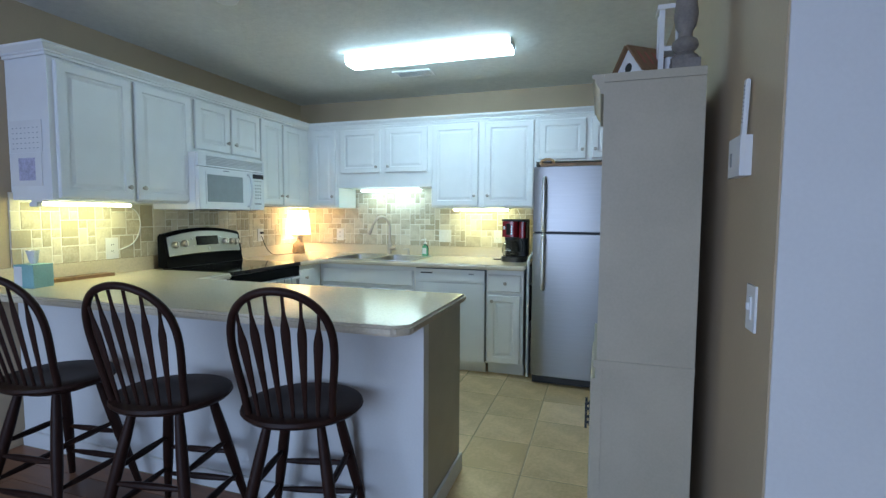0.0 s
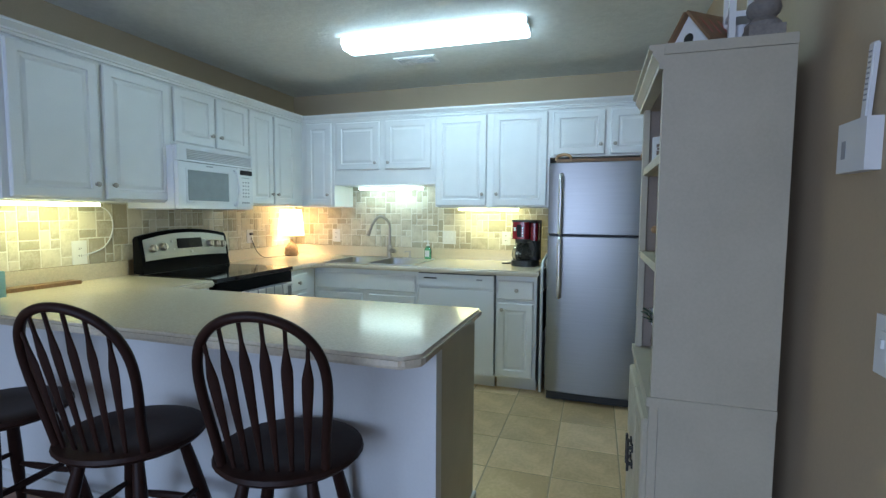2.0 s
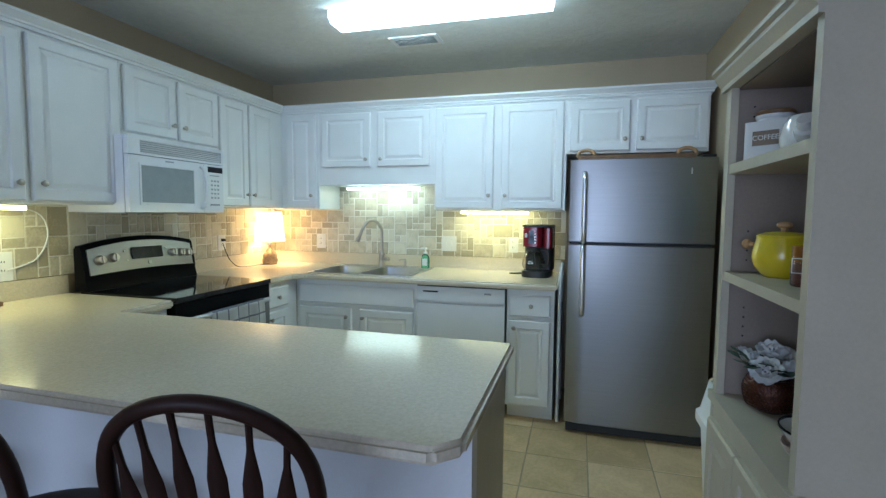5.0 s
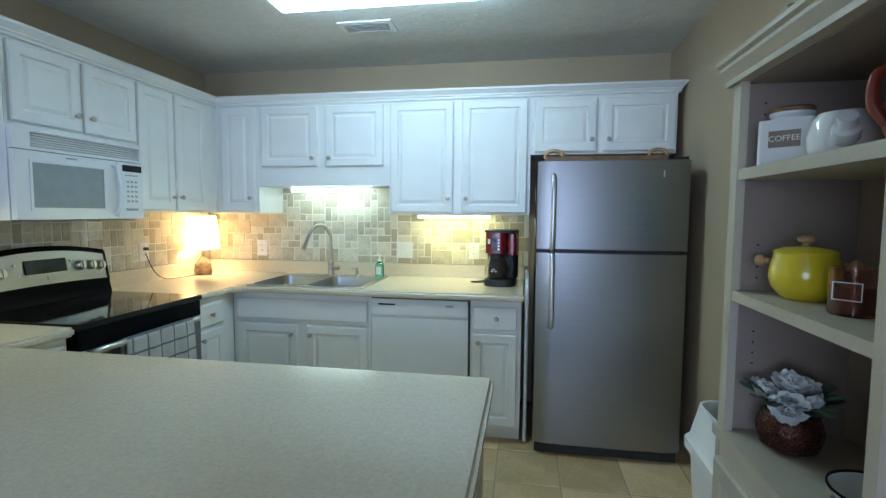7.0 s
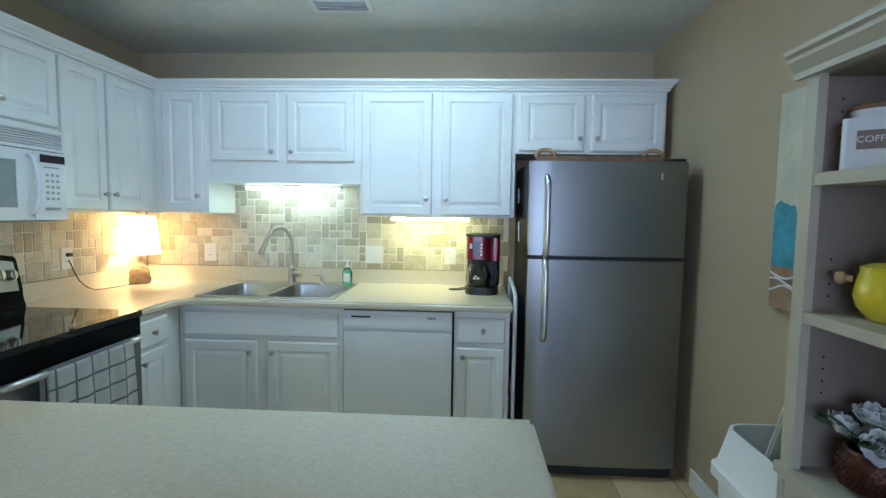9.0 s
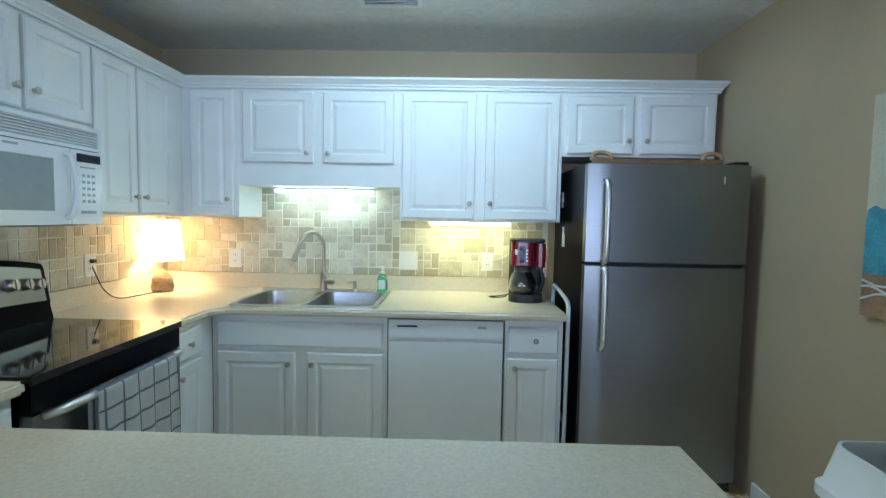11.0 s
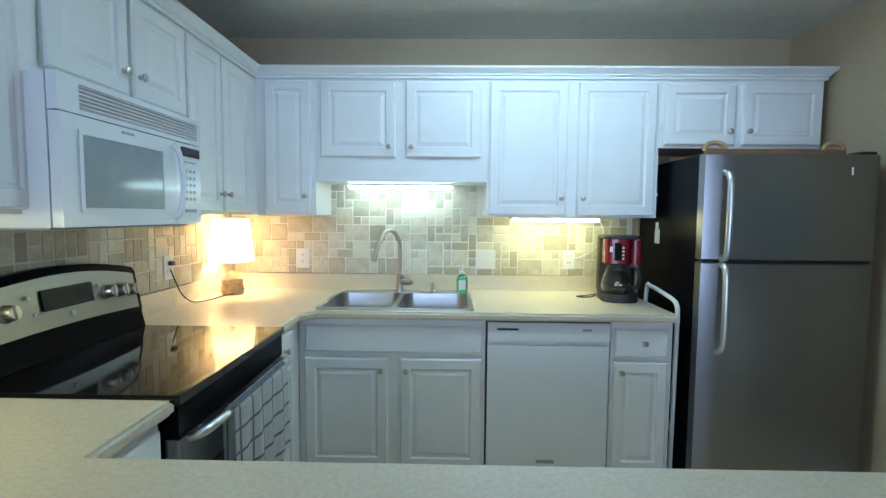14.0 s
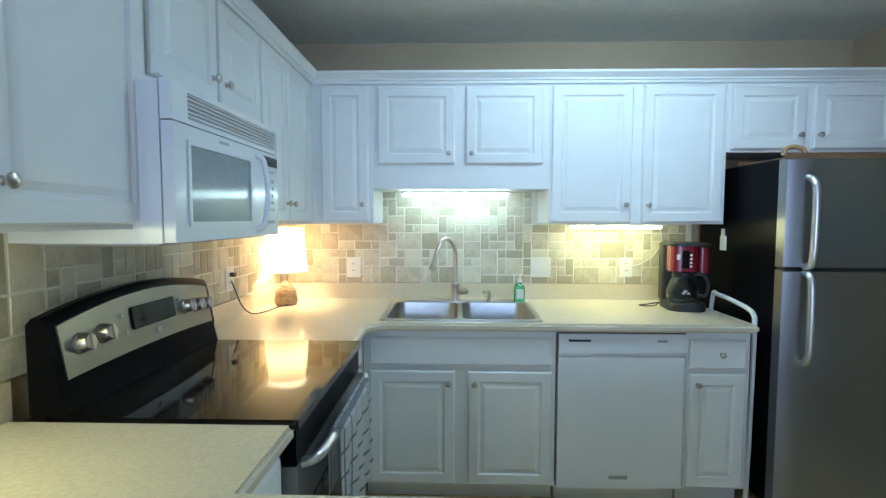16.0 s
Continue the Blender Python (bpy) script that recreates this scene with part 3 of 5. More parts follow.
add_box(bm, 0.235, 0.291, -0.0335, -0.0322, 0.285, 0.293)
finish("name_badge", GREY_PRINT, bm, mw)
tube("handle", APPLIANCE, [(0.49, -0.032, 0.285), (0.497, -0.055, 0.262), (0.503, -0.066, 0.16), (0.497, -0.055, 0.055), (0.49, -0.032, 0.030)], 0.0095, mw, seg=12)
boxes("vent_frame", APPLIANCE, [(0.002, MW - 0.002, -0.030, -0.002, 0.309, 0.322), (0.002, MW - 0.002, -0.030, -0.002, 0.388, 0.405), (0.002, 0.075, -0.030, -0.002, 0.322, 0.388), (MW - 0.02, MW - 0.002, -0.030, -0.002, 0.322, 0.388)], mw, 0.003)
boxes("vent_recess", GREY_PRINT, [(0.075, MW - 0.02, -0.008, -0.003, 0.322, 0.388)], mw)
for k in range(6):
    bm = bmesh.new()
    add_box(bm, 0.075, MW - 0.02, -0.009, 0.009, -0.0025, 0.0025, pose(0, -0.018, 0.328 + 0.0108 * k, -30, 0, 0))
    finish("slat", APPLIANCE, bm, mw)

# dishwasher
dw = thing("dishwasher", "white built-in dishwasher with a control strip", "dishwasher", pose(-0.005, 0.0, 0))
boxes("body", APPLIANCE, [(0.006, 0.602, 0.03, 0.62, 0.1, 0.87)], dw, 0.002)
boxes("door", APPLIANCE, [(0.004, 0.604, -0.008, 0.028, 0.105, 0.752)], dw, 0.005, True)
boxes("control_panel", APPLIANCE, [(0.004, 0.604, -0.014, 0.028, 0.774, 0.866)], dw, 0.006, True)
boxes("door_lip", APPLIANCE, [(0.004, 0.604, -0.004, 0.028, 0.753, 0.773)], dw, 0.002)
boxes("latch_slot", SLOT, [(0.05, 0.155, -0.0165, -0.0135, 0.828, 0.838), (0.003, 0.605, -0.002, 0.02, 0.8665, 0.872)], dw)
boxes("button_strip", GREY_PRINT, [(0.47, 0.515, -0.0155, -0.0135, 0.826, 0.838)], dw)
boxes("button_row", PLASTIC_WHITE, [(0.20 + 0.03 * k, 0.225 + 0.03 * k, -0.0165, -0.0135, 0.824, 0.84) for k in range(7)], dw, 0.001)
boxes("name_badge", GREY_PRINT, [(0.255, 0.345, -0.0095, -0.0075, 0.150, 0.168)], dw)
boxes("toe_panel", PLASTIC_WHITE, [(0.006, 0.602, 0.07, 0.09, 0.0, 0.1)], dw)

# refrigerator
fr = thing("refrigerator", "stainless top-freezer refrigerator with black sides", "refrigerator", pose(0.99, -0.09, 0))
FW = 0.795
boxes("body", BLACK, [(0.004, FW - 0.004, 0.075, 0.77, 0.05, 1.688)], fr, 0.006)
boxes("grille", BLACK_MATTE, [(0.01, FW - 0.01, 0.03, 0.10, 0.012, 0.07)], fr, 0.004)


def bowed_door(name, z0, z1):
    bm = bmesh.new()
    n = 14
    rings = []
    for i in range(n + 1):
        u = i / n
        y = 0.0 - 0.012 * (1 - (2 * u - 1) ** 2) + (0.012 if i in (0, n) else 0)
        x = FW * u
        rings.append([bm.verts.new(p) for p in ((x, y, z0 + 0.004), (x, y, z1 - 0.004), (x, y + 0.005, z1), (x, 0.068, z1), (x, 0.068, z0), (x, y + 0.005, z0))])
    for a, b in zip(rings, rings[1:]):
        for k in range(6):
            bm.faces.new((a[k], a[(k + 1) % 6], b[(k + 1) % 6], b[k]))
    bm.faces.new(rings[0]), bm.faces.new(rings[-1][::-1])
    return finish(name, STEEL, bm, fr, smooth=True)


bowed_door("freezer_door", 1.193, 1.684)
bowed_door("fridge_door", 0.075, 1.179)
boxes("gasket", BLACK_MATTE, [(0.012, FW - 0.012, 0.02, 0.074, 1.177, 1.195), (0.012, FW - 0.012, 0.0685, 0.0745, 0.08, 1.68)], fr)


def fridge_handle(za, zb):
    bm = bmesh.new()
    add_tube(bm, smooth_path([(0.085, 0.0, za), (0.085, -0.035, za + (zb - za) * 0.04), (0.085, -0.055, za + (zb - za) * 0.2), (0.085, -0.05, za + (zb - za) * 0.9), (0.085, -0.0, zb)]), 0.015, 12)
    finish("handle", HANDLE_STEEL, bm, fr, smooth=True)


fridge_handle(1.60, 1.197)
fridge_handle(0.755, 1.173)
boxes("hinge", BLACK_MATTE, [(FW - 0.08, FW - 0.01, 0.02, 0.10, 1.685, 1.70)], fr, 0.004)
boxes("name_badge", PLASTIC_WHITE, [(0.655, 0.662, -0.0095, -0.006, 1.59, 1.625)], fr)
for x, y, h in ((0.06, 0.07, 0.012), (FW - 0.06, 0.07, 0.012), (0.06, 0.7, 0.05), (FW - 0.06, 0.7, 0.05)):
    lathe("foot", BLACK_MATTE, [(0, h), (0.016, h), (0.016, 0), (0, 0)], fr, pose(x, y, 0), 12)
for nm, lab, items in (("fridge_magnet", "small white figure magnet on the black side", [(-0.006, 0, -0.015, 0.015, 0.0, 0.07), (-0.007, 0, -0.03, 0.03, 0.035, 0.052), (-0.007, 0, -0.012, 0.012, 0.07, 0.092)]),
                       ("paper_note", "white paper note clipped to the black side", [(-0.003, 0, -0.03, 0.03, -0.09, -0.01), (-0.008, 0, -0.012, 0.012, -0.02, 0.03)])):
    o = thing(nm, lab, "magnet" if "magnet" in nm else "paper", pose(0.993, 0.47 if "magnet" in nm else 0.42, 1.475 if "magnet" in nm else 1.33))
    boxes("sheet", PAPER, items, o, 0.001)
tray = thing("serving_tray", "brown wooden serving tray with loop handles on the refrigerator", "tray", pose(1.03, -0.02, 1.688))
boxes("base", BROWN_WOOD, [(0, 0.66, 0.02, 0.40, 0.0, 0.012), (0, 0.66, 0.02, 0.032, 0.012, 0.03), (0, 0.66, 0.388, 0.40, 0.012, 0.03)], tray, 0.003)
for hx in (0.0, 0.56):
    tube("handle", LIGHT_WOOD, [(hx + 0.0, 0.035, 0.02), (hx + 0.01, 0.035, 0.05), (hx + 0.05, 0.04, 0.062), (hx + 0.09, 0.035, 0.05), (hx + 0.10, 0.035, 0.02)], 0.011, tray)

# folded step stool beside the refrigerator
ss = thing("folded_step_stool", "white tubular folding step stool stowed beside the refrigerator", "step stool", pose(0.944, 0.06, 0))
bm = bmesh.new()
add_tube(bm, smooth_path([(0.0, 0.40, 0.01), (0, 0.39, 0.6), (0, 0.36, 0.97), (0, 0.30, 1.0), (0, 0.12, 0.985), (0, 0.03, 0.972), (0, -0.015, 0.95), (0, -0.025, 0.88), (0, -0.02, 0.45), (0, -0.01, 0.01)]), 0.0115, 12)
finish("frame", PLASTIC_WHITE, bm, ss, smooth=True)
boxes("tread", BLACK_MATTE, [(-0.008, 0.008, 0.0, 0.33, 0.45, 0.74)], ss, 0.006, True)
boxes("brace", PLASTIC_WHITE, [(-0.006, 0.006, -0.03, 0.38, 0.30, 0.325)], ss, 0.002)

# ---- sink and tap ----
sk = thing("sink", "double-bowl stainless drop-in kitchen sink", "sink", pose(0, 0, ZTOP))
x0, x1, y0, y1 = SINK
xm = -0.472


def rrect(xa, xb, ya, yb, r, n=5):
    out = []
    for cx, cy, a0 in ((xb - r, yb - r, 0), (xa + r, yb - r, 90), (xa + r, ya + r, 180), (xb - r, ya + r, 270)):
        out += [(cx + r * math.cos(radians(a0 + 90 * k / n)), cy + r * math.sin(radians(a0 + 90 * k / n))) for k in range(n + 1)]
    return out


B1, B2 = (x0 + 0.03, xm - 0.013, y0 + 0.03, y1 - 0.10), (xm + 0.013, x1 - 0.03, y0 + 0.03, y1 - 0.10)
prism("rim", SINK_STEEL, rrect(x0, x1, y0, y1, 0.03), 0.0005, 0.007, [rrect(*B1, 0.05), rrect(*B2, 0.05)], sk, 0.002, 2)
for b in (B1, B2):
    bm = bmesh.new()
    loops = []
    for inset, z, r in ((0.0005, 0.004, 0.05), (0.004, -0.02, 0.05), (0.012, -0.15, 0.05), (0.03, -0.18, 0.06), (0.12, -0.186, 0.06)):
        loops.append([bm.verts.new((x, y, z)) for x, y in rrect(b[0] + inset, b[1] - inset, b[2] + inset, b[3] - inset, r)])
    for p, q in zip(loops, loops[1:]):
        for k in range(len(p)):
            bm.faces.new((p[k], p[(k + 1) % len(p)], q[(k + 1) % len(p)], q[k]))
    bm.faces.new(loops[-1])
    finish("bowl", SINK_STEEL, bm, sk, smooth=True)
    lathe("drain", NICKEL, [(0, 0.003), (0.03, 0.003), (0.042, 0.006), (0.045, 0.0)], sk, pose((b[0] + b[1]) / 2, (b[2] + b[3]) / 2, -0.186))
FX, FY = -0.497, 0.55
tap = thing("kitchen_faucet", "brushed nickel gooseneck pull-down kitchen faucet", "faucet", pose(FX, FY, ZTOP + 0.007))
boxes("base_plate", NICKEL, [(-0.12, 0.12, -0.026, 0.026, 0, 0.006)], tap, 0.0025, True)
lathe("body", NICKEL, [(0, 0.005), (0.027, 0.005), (0.025, 0.02), (0.023, 0.09), (0.0245, 0.10), (0.0245, 0.105), (0.016, 0.115), (0.014, 0.13), (0, 0.13)], tap)
tube("spout", NICKEL, [(0, 0, 0.12), (0, 0, 0.24), (-0.004, -0.006, 0.31), (-0.035, -0.05, 0.37), (-0.075, -0.105, 0.365), (-0.105, -0.15, 0.30), (-0.112, -0.16, 0.27)], 0.0125, tap, seg=14)
tube("spray_head", NICKEL, [(-0.110, -0.157, 0.278), (-0.122, -0.175, 0.235), (-0.130, -0.187, 0.205)], [0.0135] * 8 + [0.0175] * 8 + [0.0165], tap, seg=14)
tube("lever", NICKEL, [(0.015, -0.01, 0.062), (0.05, -0.02, 0.063), (0.08, -0.026, 0.062)], [0.019] * 8 + [0.018] * 6 + [0.010, 0.006, 0.004], tap, seg=14)
disp = thing("soap_dispenser", "small brushed nickel soap pump on the sink rim", "soap dispenser", pose(-0.295, 0.55, ZTOP + 0.007))
lathe("pump", NICKEL, [(0, 0), (0.02, 0), (0.018, 0.008), (0.011, 0.014), (0.011, 0.05), (0.007, 0.052), (0.007, 0.065), (0, 0.066)], disp)
tube("nozzle", NICKEL, [(0.008, 0, 0.062), (-0.02, -0.02, 0.063), (-0.04, -0.035, 0.058)], 0.005, disp)
bot = thing("soap_bottle", "green liquid soap bottle with a white pump", "soap bottle", pose(-0.118, 0.54, ZTOP + 0.007))
lathe("bottle", GREEN_SOAP, [(0, 0.0), (0.03, 0.0), (0.033, 0.006), (0.033, 0.08), (0.026, 0.10), (0.013, 0.11), (0.013, 0.118), (0, 0.118)], bot, Matrix.Diagonal((1, 0.7, 1, 1)))
lathe("pump", PLASTIC_WHITE, [(0, 0.117), (0.015, 0.117), (0.015, 0.13), (0.006, 0.132), (0.006, 0.155), (0.013, 0.156), (0.013, 0.164), (0, 0.166)], bot)
boxes("spout", PLASTIC_WHITE, [(-0.038, 0.0, -0.006, 0.006, 0.156, 0.164)], bot, 0.002)
boxes("label", PAPER, [(-0.02, 0.02, -0.0245, -0.0236, 0.022, 0.078)], bot)

# coffee maker
cm = thing("coffee_maker", "red and black drip coffee maker with a glass carafe", "coffee maker", pose(0.77, 0.41, ZTOP, 0, 0, -6))
prism("base", BLACK_MATTE, rrect(-0.10, 0.10, -0.13, 0.12, 0.07), 0, 0.045, (), cm, 0.006)
prism("tower", BLACK_MATTE, rrect(-0.10, 0.105, 0.01, 0.12, 0.03), 0.045, 0.36, (), cm, 0.006)
prism("brew_head", RED, rrect(-0.092, 0.045, -0.115, 0.02, 0.04), 0.215, 0.352, (), cm, 0.008)
prism("tank", RED, rrect(0.052, 0.11, -0.085, 0.03, 0.02), 0.205, 0.345, (), cm, 0.006)
prism("lid", BLACK_MATTE, rrect(-0.1, 0.108, -0.118, 0.12, 0.045), 0.353, 0.368, (), cm, 0.005)
boxes("control_panel", BLACK_GLASS, [(-0.045, -0.01, -0.119, -0.113, 0.235, 0.33)], cm, 0.002)
boxes("button_row", PLASTIC_WHITE, [(-0.004, 0.006, -0.1185, -0.1135, 0.24 + 0.02 * k, 0.25 + 0.02 * k) for k in range(4)] + [(-0.07, -0.055, -0.117, -0.112, 0.28, 0.31)], cm, 0.001)
lathe("carafe", CARAFE, [(0.0, 0.048), (0.062, 0.048), (0.078, 0.075), (0.08, 0.11), (0.066, 0.15), (0.047, 0.185), (0.05, 0.205), (0.047, 0.205), (0.044, 0.185), (0.062, 0.15), (0.076, 0.11), (0.074, 0.077), (0.06, 0.052), (0, 0.052)], cm, pose(-0.02, -0.055, 0))
lathe("carafe_collar", BLACK_MATTE, [(0.049, 0.183), (0.053, 0.187), (0.053, 0.208), (0.0, 0.211)], cm, pose(-0.02, -0.055, 0))
tube("carafe_handle", BLACK_MATTE, [(0.03, -0.07, 0.20), (0.075, -0.095, 0.195), (0.095, -0.105, 0.15), (0.085, -0.10, 0.09), (0.055, -0.085, 0.085)], 0.010, cm)
boxes("carafe_print", PLASTIC_WHITE, [(-0.045, -0.03, -0.1345, -0.1335, 0.098, 0.106), (-0.02, -0.006, -0.1352, -0.1342, 0.098, 0.106), (-0.04, -0.02, -0.1335, -0.132, 0.112, 0.117)], cm)
tube("cord", BLACK_MATTE, [(-0.10, 0.06, 0.02), (-0.13, 0.05, 0.004), (-0.19, 0.02, 0.004), (-0.215, 0.05, 0.004), (-0.17, 0.075, 0.004), (-0.10, 0.085, 0.015)], 0.0035, cm)

# table lamp in the corner
tl = thing("table_lamp", "small jute-wrapped table lamp with a lit linen shade", "lamp", pose(-1.475, 0.44, ZTOP))
prof = [(0, 0), (0.055, 0.0), (0.06, 0.006)]
for k in range(12):
    z = 0.008 + 0.0095 * k
    r = 0.060 - 0.028 * max(0, (k - 5) / 6) ** 1.6 + 0.003 * math.sin(k)
    prof += [(r, z), (r + 0.003, z + 0.004), (r, z + 0.0085)]
prof += [(0.02, 0.128), (0.012, 0.14), (0.012, 0.165), (0, 0.165)]
lathe("base", JUTE, prof, tl, seg=28)
lathe("socket", NICKEL, [(0, 0.16), (0.016, 0.16), (0.016, 0.2), (0.012, 0.22), (0, 0.22)], tl)
bm = bmesh.new()
N = 48
ra, rb = [], []
for i in range(N):
    a = 2 * math.pi * i / N
    ra.append(bm.verts.new((0.125 * math.cos(a), 0.125 * math.sin(a), 0.195)))
    rb.append(bm.verts.new((0.10 * math.cos(a), 0.10 * math.sin(a), 0.445)))
for i in range(N):
    bm.faces.new((ra[i], ra[(i + 1) % N], rb[(i + 1) % N], rb[i]))
finish("shade", SHADE, bm, tl, smooth=True)
tube("finial", NICKEL, [(0, 0, 0.22), (0, 0, 0.40), (0, 0, 0.458)], 0.003, tl, curve=False)
bm = bmesh.new()
for a in (0, 2.094, 4.189):
    add_tube(bm, [(0, 0, 0.44), (0.1 * math.cos(a), 0.1 * math.sin(a), 0.442)], 0.0018, 6)
finish("spider", NICKEL, bm, tl)
tube("cord", BLACK_MATTE, [(0.03, -0.05, 0.01), (-0.01, -0.12, 0.006), (-0.02, -0.22, 0.006), (-0.06, -0.32, 0.01), (-0.085, -0.38, 0.06), (-0.10, -0.41, 0.13), (-0.115, -0.42, 0.185), (-0.125, -0.425, 0.205)], 0.0032, tl)

# under-cabinet tubes
for nm, lab, m, items, tubes, mt in (
        ("under_cabinet_light", "lit fluorescent strip light behind the sink valance", pose(-0.50, 0.585, 1.575), [(-0.33, 0.33, -0.03, 0.03, -0.012, 0)], (-0.31, 0.31, -0.025, 0.025, -0.03, -0.012), TUBE_SINK),
        ("under_cabinet_light", "lit yellowish strip light under the wall cabinet", pose(0.43, 0.53, ZU), [(-0.27, 0.27, -0.045, 0.045, -0.010, 0)], (-0.25, 0.25, -0.04, 0.04, -0.028, -0.010), TUBE_UNDER),
        ("under_cabinet_light", "lit yellowish strip light under the wall cabinet", pose(-1.44, -1.72, ZU, 0, 0, 90), [(-0.27, 0.27, -0.045, 0.045, -0.010, 0), (-0.29, -0.262, -0.03, 0.03, -0.035, -0.01)], (-0.25, 0.25, -0.04, 0.04, -0.028, -0.010), TUBE_UNDER)):
    u = thing(nm, lab, "light", m, "under-cabinet lights")
    boxes("housing", PLASTIC_WHITE, items, u, 0.002)
    boxes("tube_cover", mt, [tubes], u, 0.004)


# outlets and switches
def wall_plate(name, label, m, w, h, kind):
    o = thing(name, label, "outlet" if "outlet" in name else "switch", m)
    boxes("plate", PLASTIC_WHITE, [(-w / 2, w / 2, -0.006, 0, -h / 2, h / 2)], o, 0.003)
    if kind == "outlet":
        boxes("socket", PLASTIC_WHITE, [(-0.017, 0.017, -0.0085, -0.006, z - 0.014, z + 0.014) for z in (-0.021, 0.021)], o, 0.002)
        boxes("slot", SLOT, [(x - 0.0015, x + 0.0015, -0.0092, -0.008, z - 0.005, z + 0.005) for x in (-0.006, 0.006) for z in (-0.019, 0.023)], o)
    elif kind == "double":
        boxes("toggle", PLASTIC_WHITE, [(x - 0.005, x + 0.005, -0.014, -0.006, -0.012, 0.012) for x in (-0.024, 0.024)], o, 0.002)
        boxes("screw", NICKEL, [(x - 0.002, x + 0.002, -0.0068, -0.006, z - 0.002, z + 0.002) for x in (-0.024, 0.024) for z in (-0.035, 0.035)], o)
    else:
        boxes("toggle", PLASTIC_WHITE, [(-0.012, 0.012, -0.010, -0.006, -0.03, 0.03), (-0.005, 0.005, -0.016, -0.0095, -0.004, 0.014)], o, 0.002)
    return o


YS = YB - 0.0105
wall_plate("wall_outlet", "white duplex outlet on the tiled backsplash", pose(-1.135, YS, 1.108), 0.082, 0.125, "outlet")
wall_plate("wall_switch", "white double switch plate on the tiled backsplash", pose(0.032, YS, 1.112), 0.125, 0.122, "double")
wall_plate("wall_outlet", "white duplex outlet on the tiled backsplash", pose(0.558, YS, 1.115), 0.075, 0.12, "outlet")
wall_plate("wall_outlet", "white duplex outlet on the tiled backsplash", pose(XL + 0.0105, 0.01, 1.118, 0, 0, 90), 0.078, 0.12, "outlet")
wall_plate("wall_outlet", "white duplex outlet on the tiled backsplash", pose(XL + 0.0105, -1.46, 1.085, 0, 0, 90), 0.085, 0.14, "outlet")
wall_plate("wall_switch", "white rocker switch plate on the tan wall", pose(XR - 0.0005, -2.338, 1.072, 0, 0, -90), 0.075, 0.122, "single")
cd = thing("light_cord", "thin white cord of the under-cabinet light down to an outlet", "cord", pose(0, 0, 0), "light cords")
tube("wire", PLASTIC_WHITE, [(XL + 0.03, -1.40, 1.38), (XL + 0.02, -1.28, 1.33), (XL + 0.016, -1.25, 1.22), (XL + 0.016, -1.31, 1.11), (XL + 0.02, -1.44, 1.065)], 0.004, cd)
cd = thing("light_cord", "thin white cord of the under-cabinet light down to an outlet", "cord", pose(0, 0, 0), "light cords")
tube("wire", PLASTIC_WHITE, [(0.74, YS - 0.005, 1.38), (0.77, YS - 0.005, 1.29), (0.72, YS - 0.008, 1.19), (0.62, YS - 0.01, 1.13), (0.56, YS - 0.012, 1.135)], 0.003, cd)
plug = thing("lamp_plug", "black plug in the outlet beside the lamp", "plug", pose(XL + 0.019, 0.01, 1.139))
boxes("housing", BLACK_MATTE, [(0, 0.022, -0.012, 0.012, -0.010, 0.010)], plug, 0.003)

# peninsula clutter
tb = thing("tissue_box", "pale teal and white tissue box with a tissue pulled up", "tissue box", pose(-1.43, -2.03, ZTOP, 0, 0, 12))
boxes("box", TEAL, [(-0.058, 0.058, -0.058, 0.058, 0, 0.125)], tb, 0.003)
boxes("side_print", PAPER, [(-0.0592, -0.0582, -0.05, 0.05, 0.01, 0.115), (-0.056, -0.01, -0.0592, -0.0582, 0.01, 0.115)], tb)
bm = bmesh.new()
rng = random.Random(4)
ring = [[bm.verts.new(((0.012 + 0.02 * k / 5 + 0.006 * rng.random()) * math.cos(i * 0.628), (0.012 + 0.012 * k / 5 + 0.006 * rng.random()) * math.sin(i * 0.628), 0.124 + 0.07 * k / 5 + 0.012 * rng.random() * k / 5)) for i in range(10)] for k in range(6)]
for a, b in zip(ring, ring[1:]):
    for i in range(10):
        bm.faces.new((a[i], a[(i + 1) % 10], b[(i + 1) % 10], b[i]))
finish("tissue", PAPER, bm, tb, smooth=True)
cb = thing("cutting_board", "flat brown wooden cutting board on the bar top", "cutting board", pose(-1.53, -1.72, ZTOP))
boxes("board", BROWN_WOOD, [(-0.04, 0.04, -0.19, 0.19, 0, 0.02)], cb, 0.004)
cal = thing("wall_calendar", "white printed calendar sheets hung on the cabinet end", "calendar", pose(-1.47, -2.0115, 1.62))
boxes("sheet", PAPER, [(-0.12, 0.13, -0.003, 0, 0.02, 0.19), (-0.125, 0.12, -0.003, 0, -0.16, 0.017)], cal, 0.0005)
boxes("print", GREY_PRINT, [(-0.10 + 0.032 * c, -0.088 + 0.032 * c, -0.0036, -0.0031, 0.04 + 0.027 * r, 0.044 + 0.027 * r) for c in range(7) for r in range(5)], cal)
boxes("picture", mat("pale_violet_print", (0.50, 0.48, 0.62), 0.8, vary=0.3, scale=30), [(-0.06, 0.07, -0.0036, -0.0031, -0.13, -0.01)], cal)

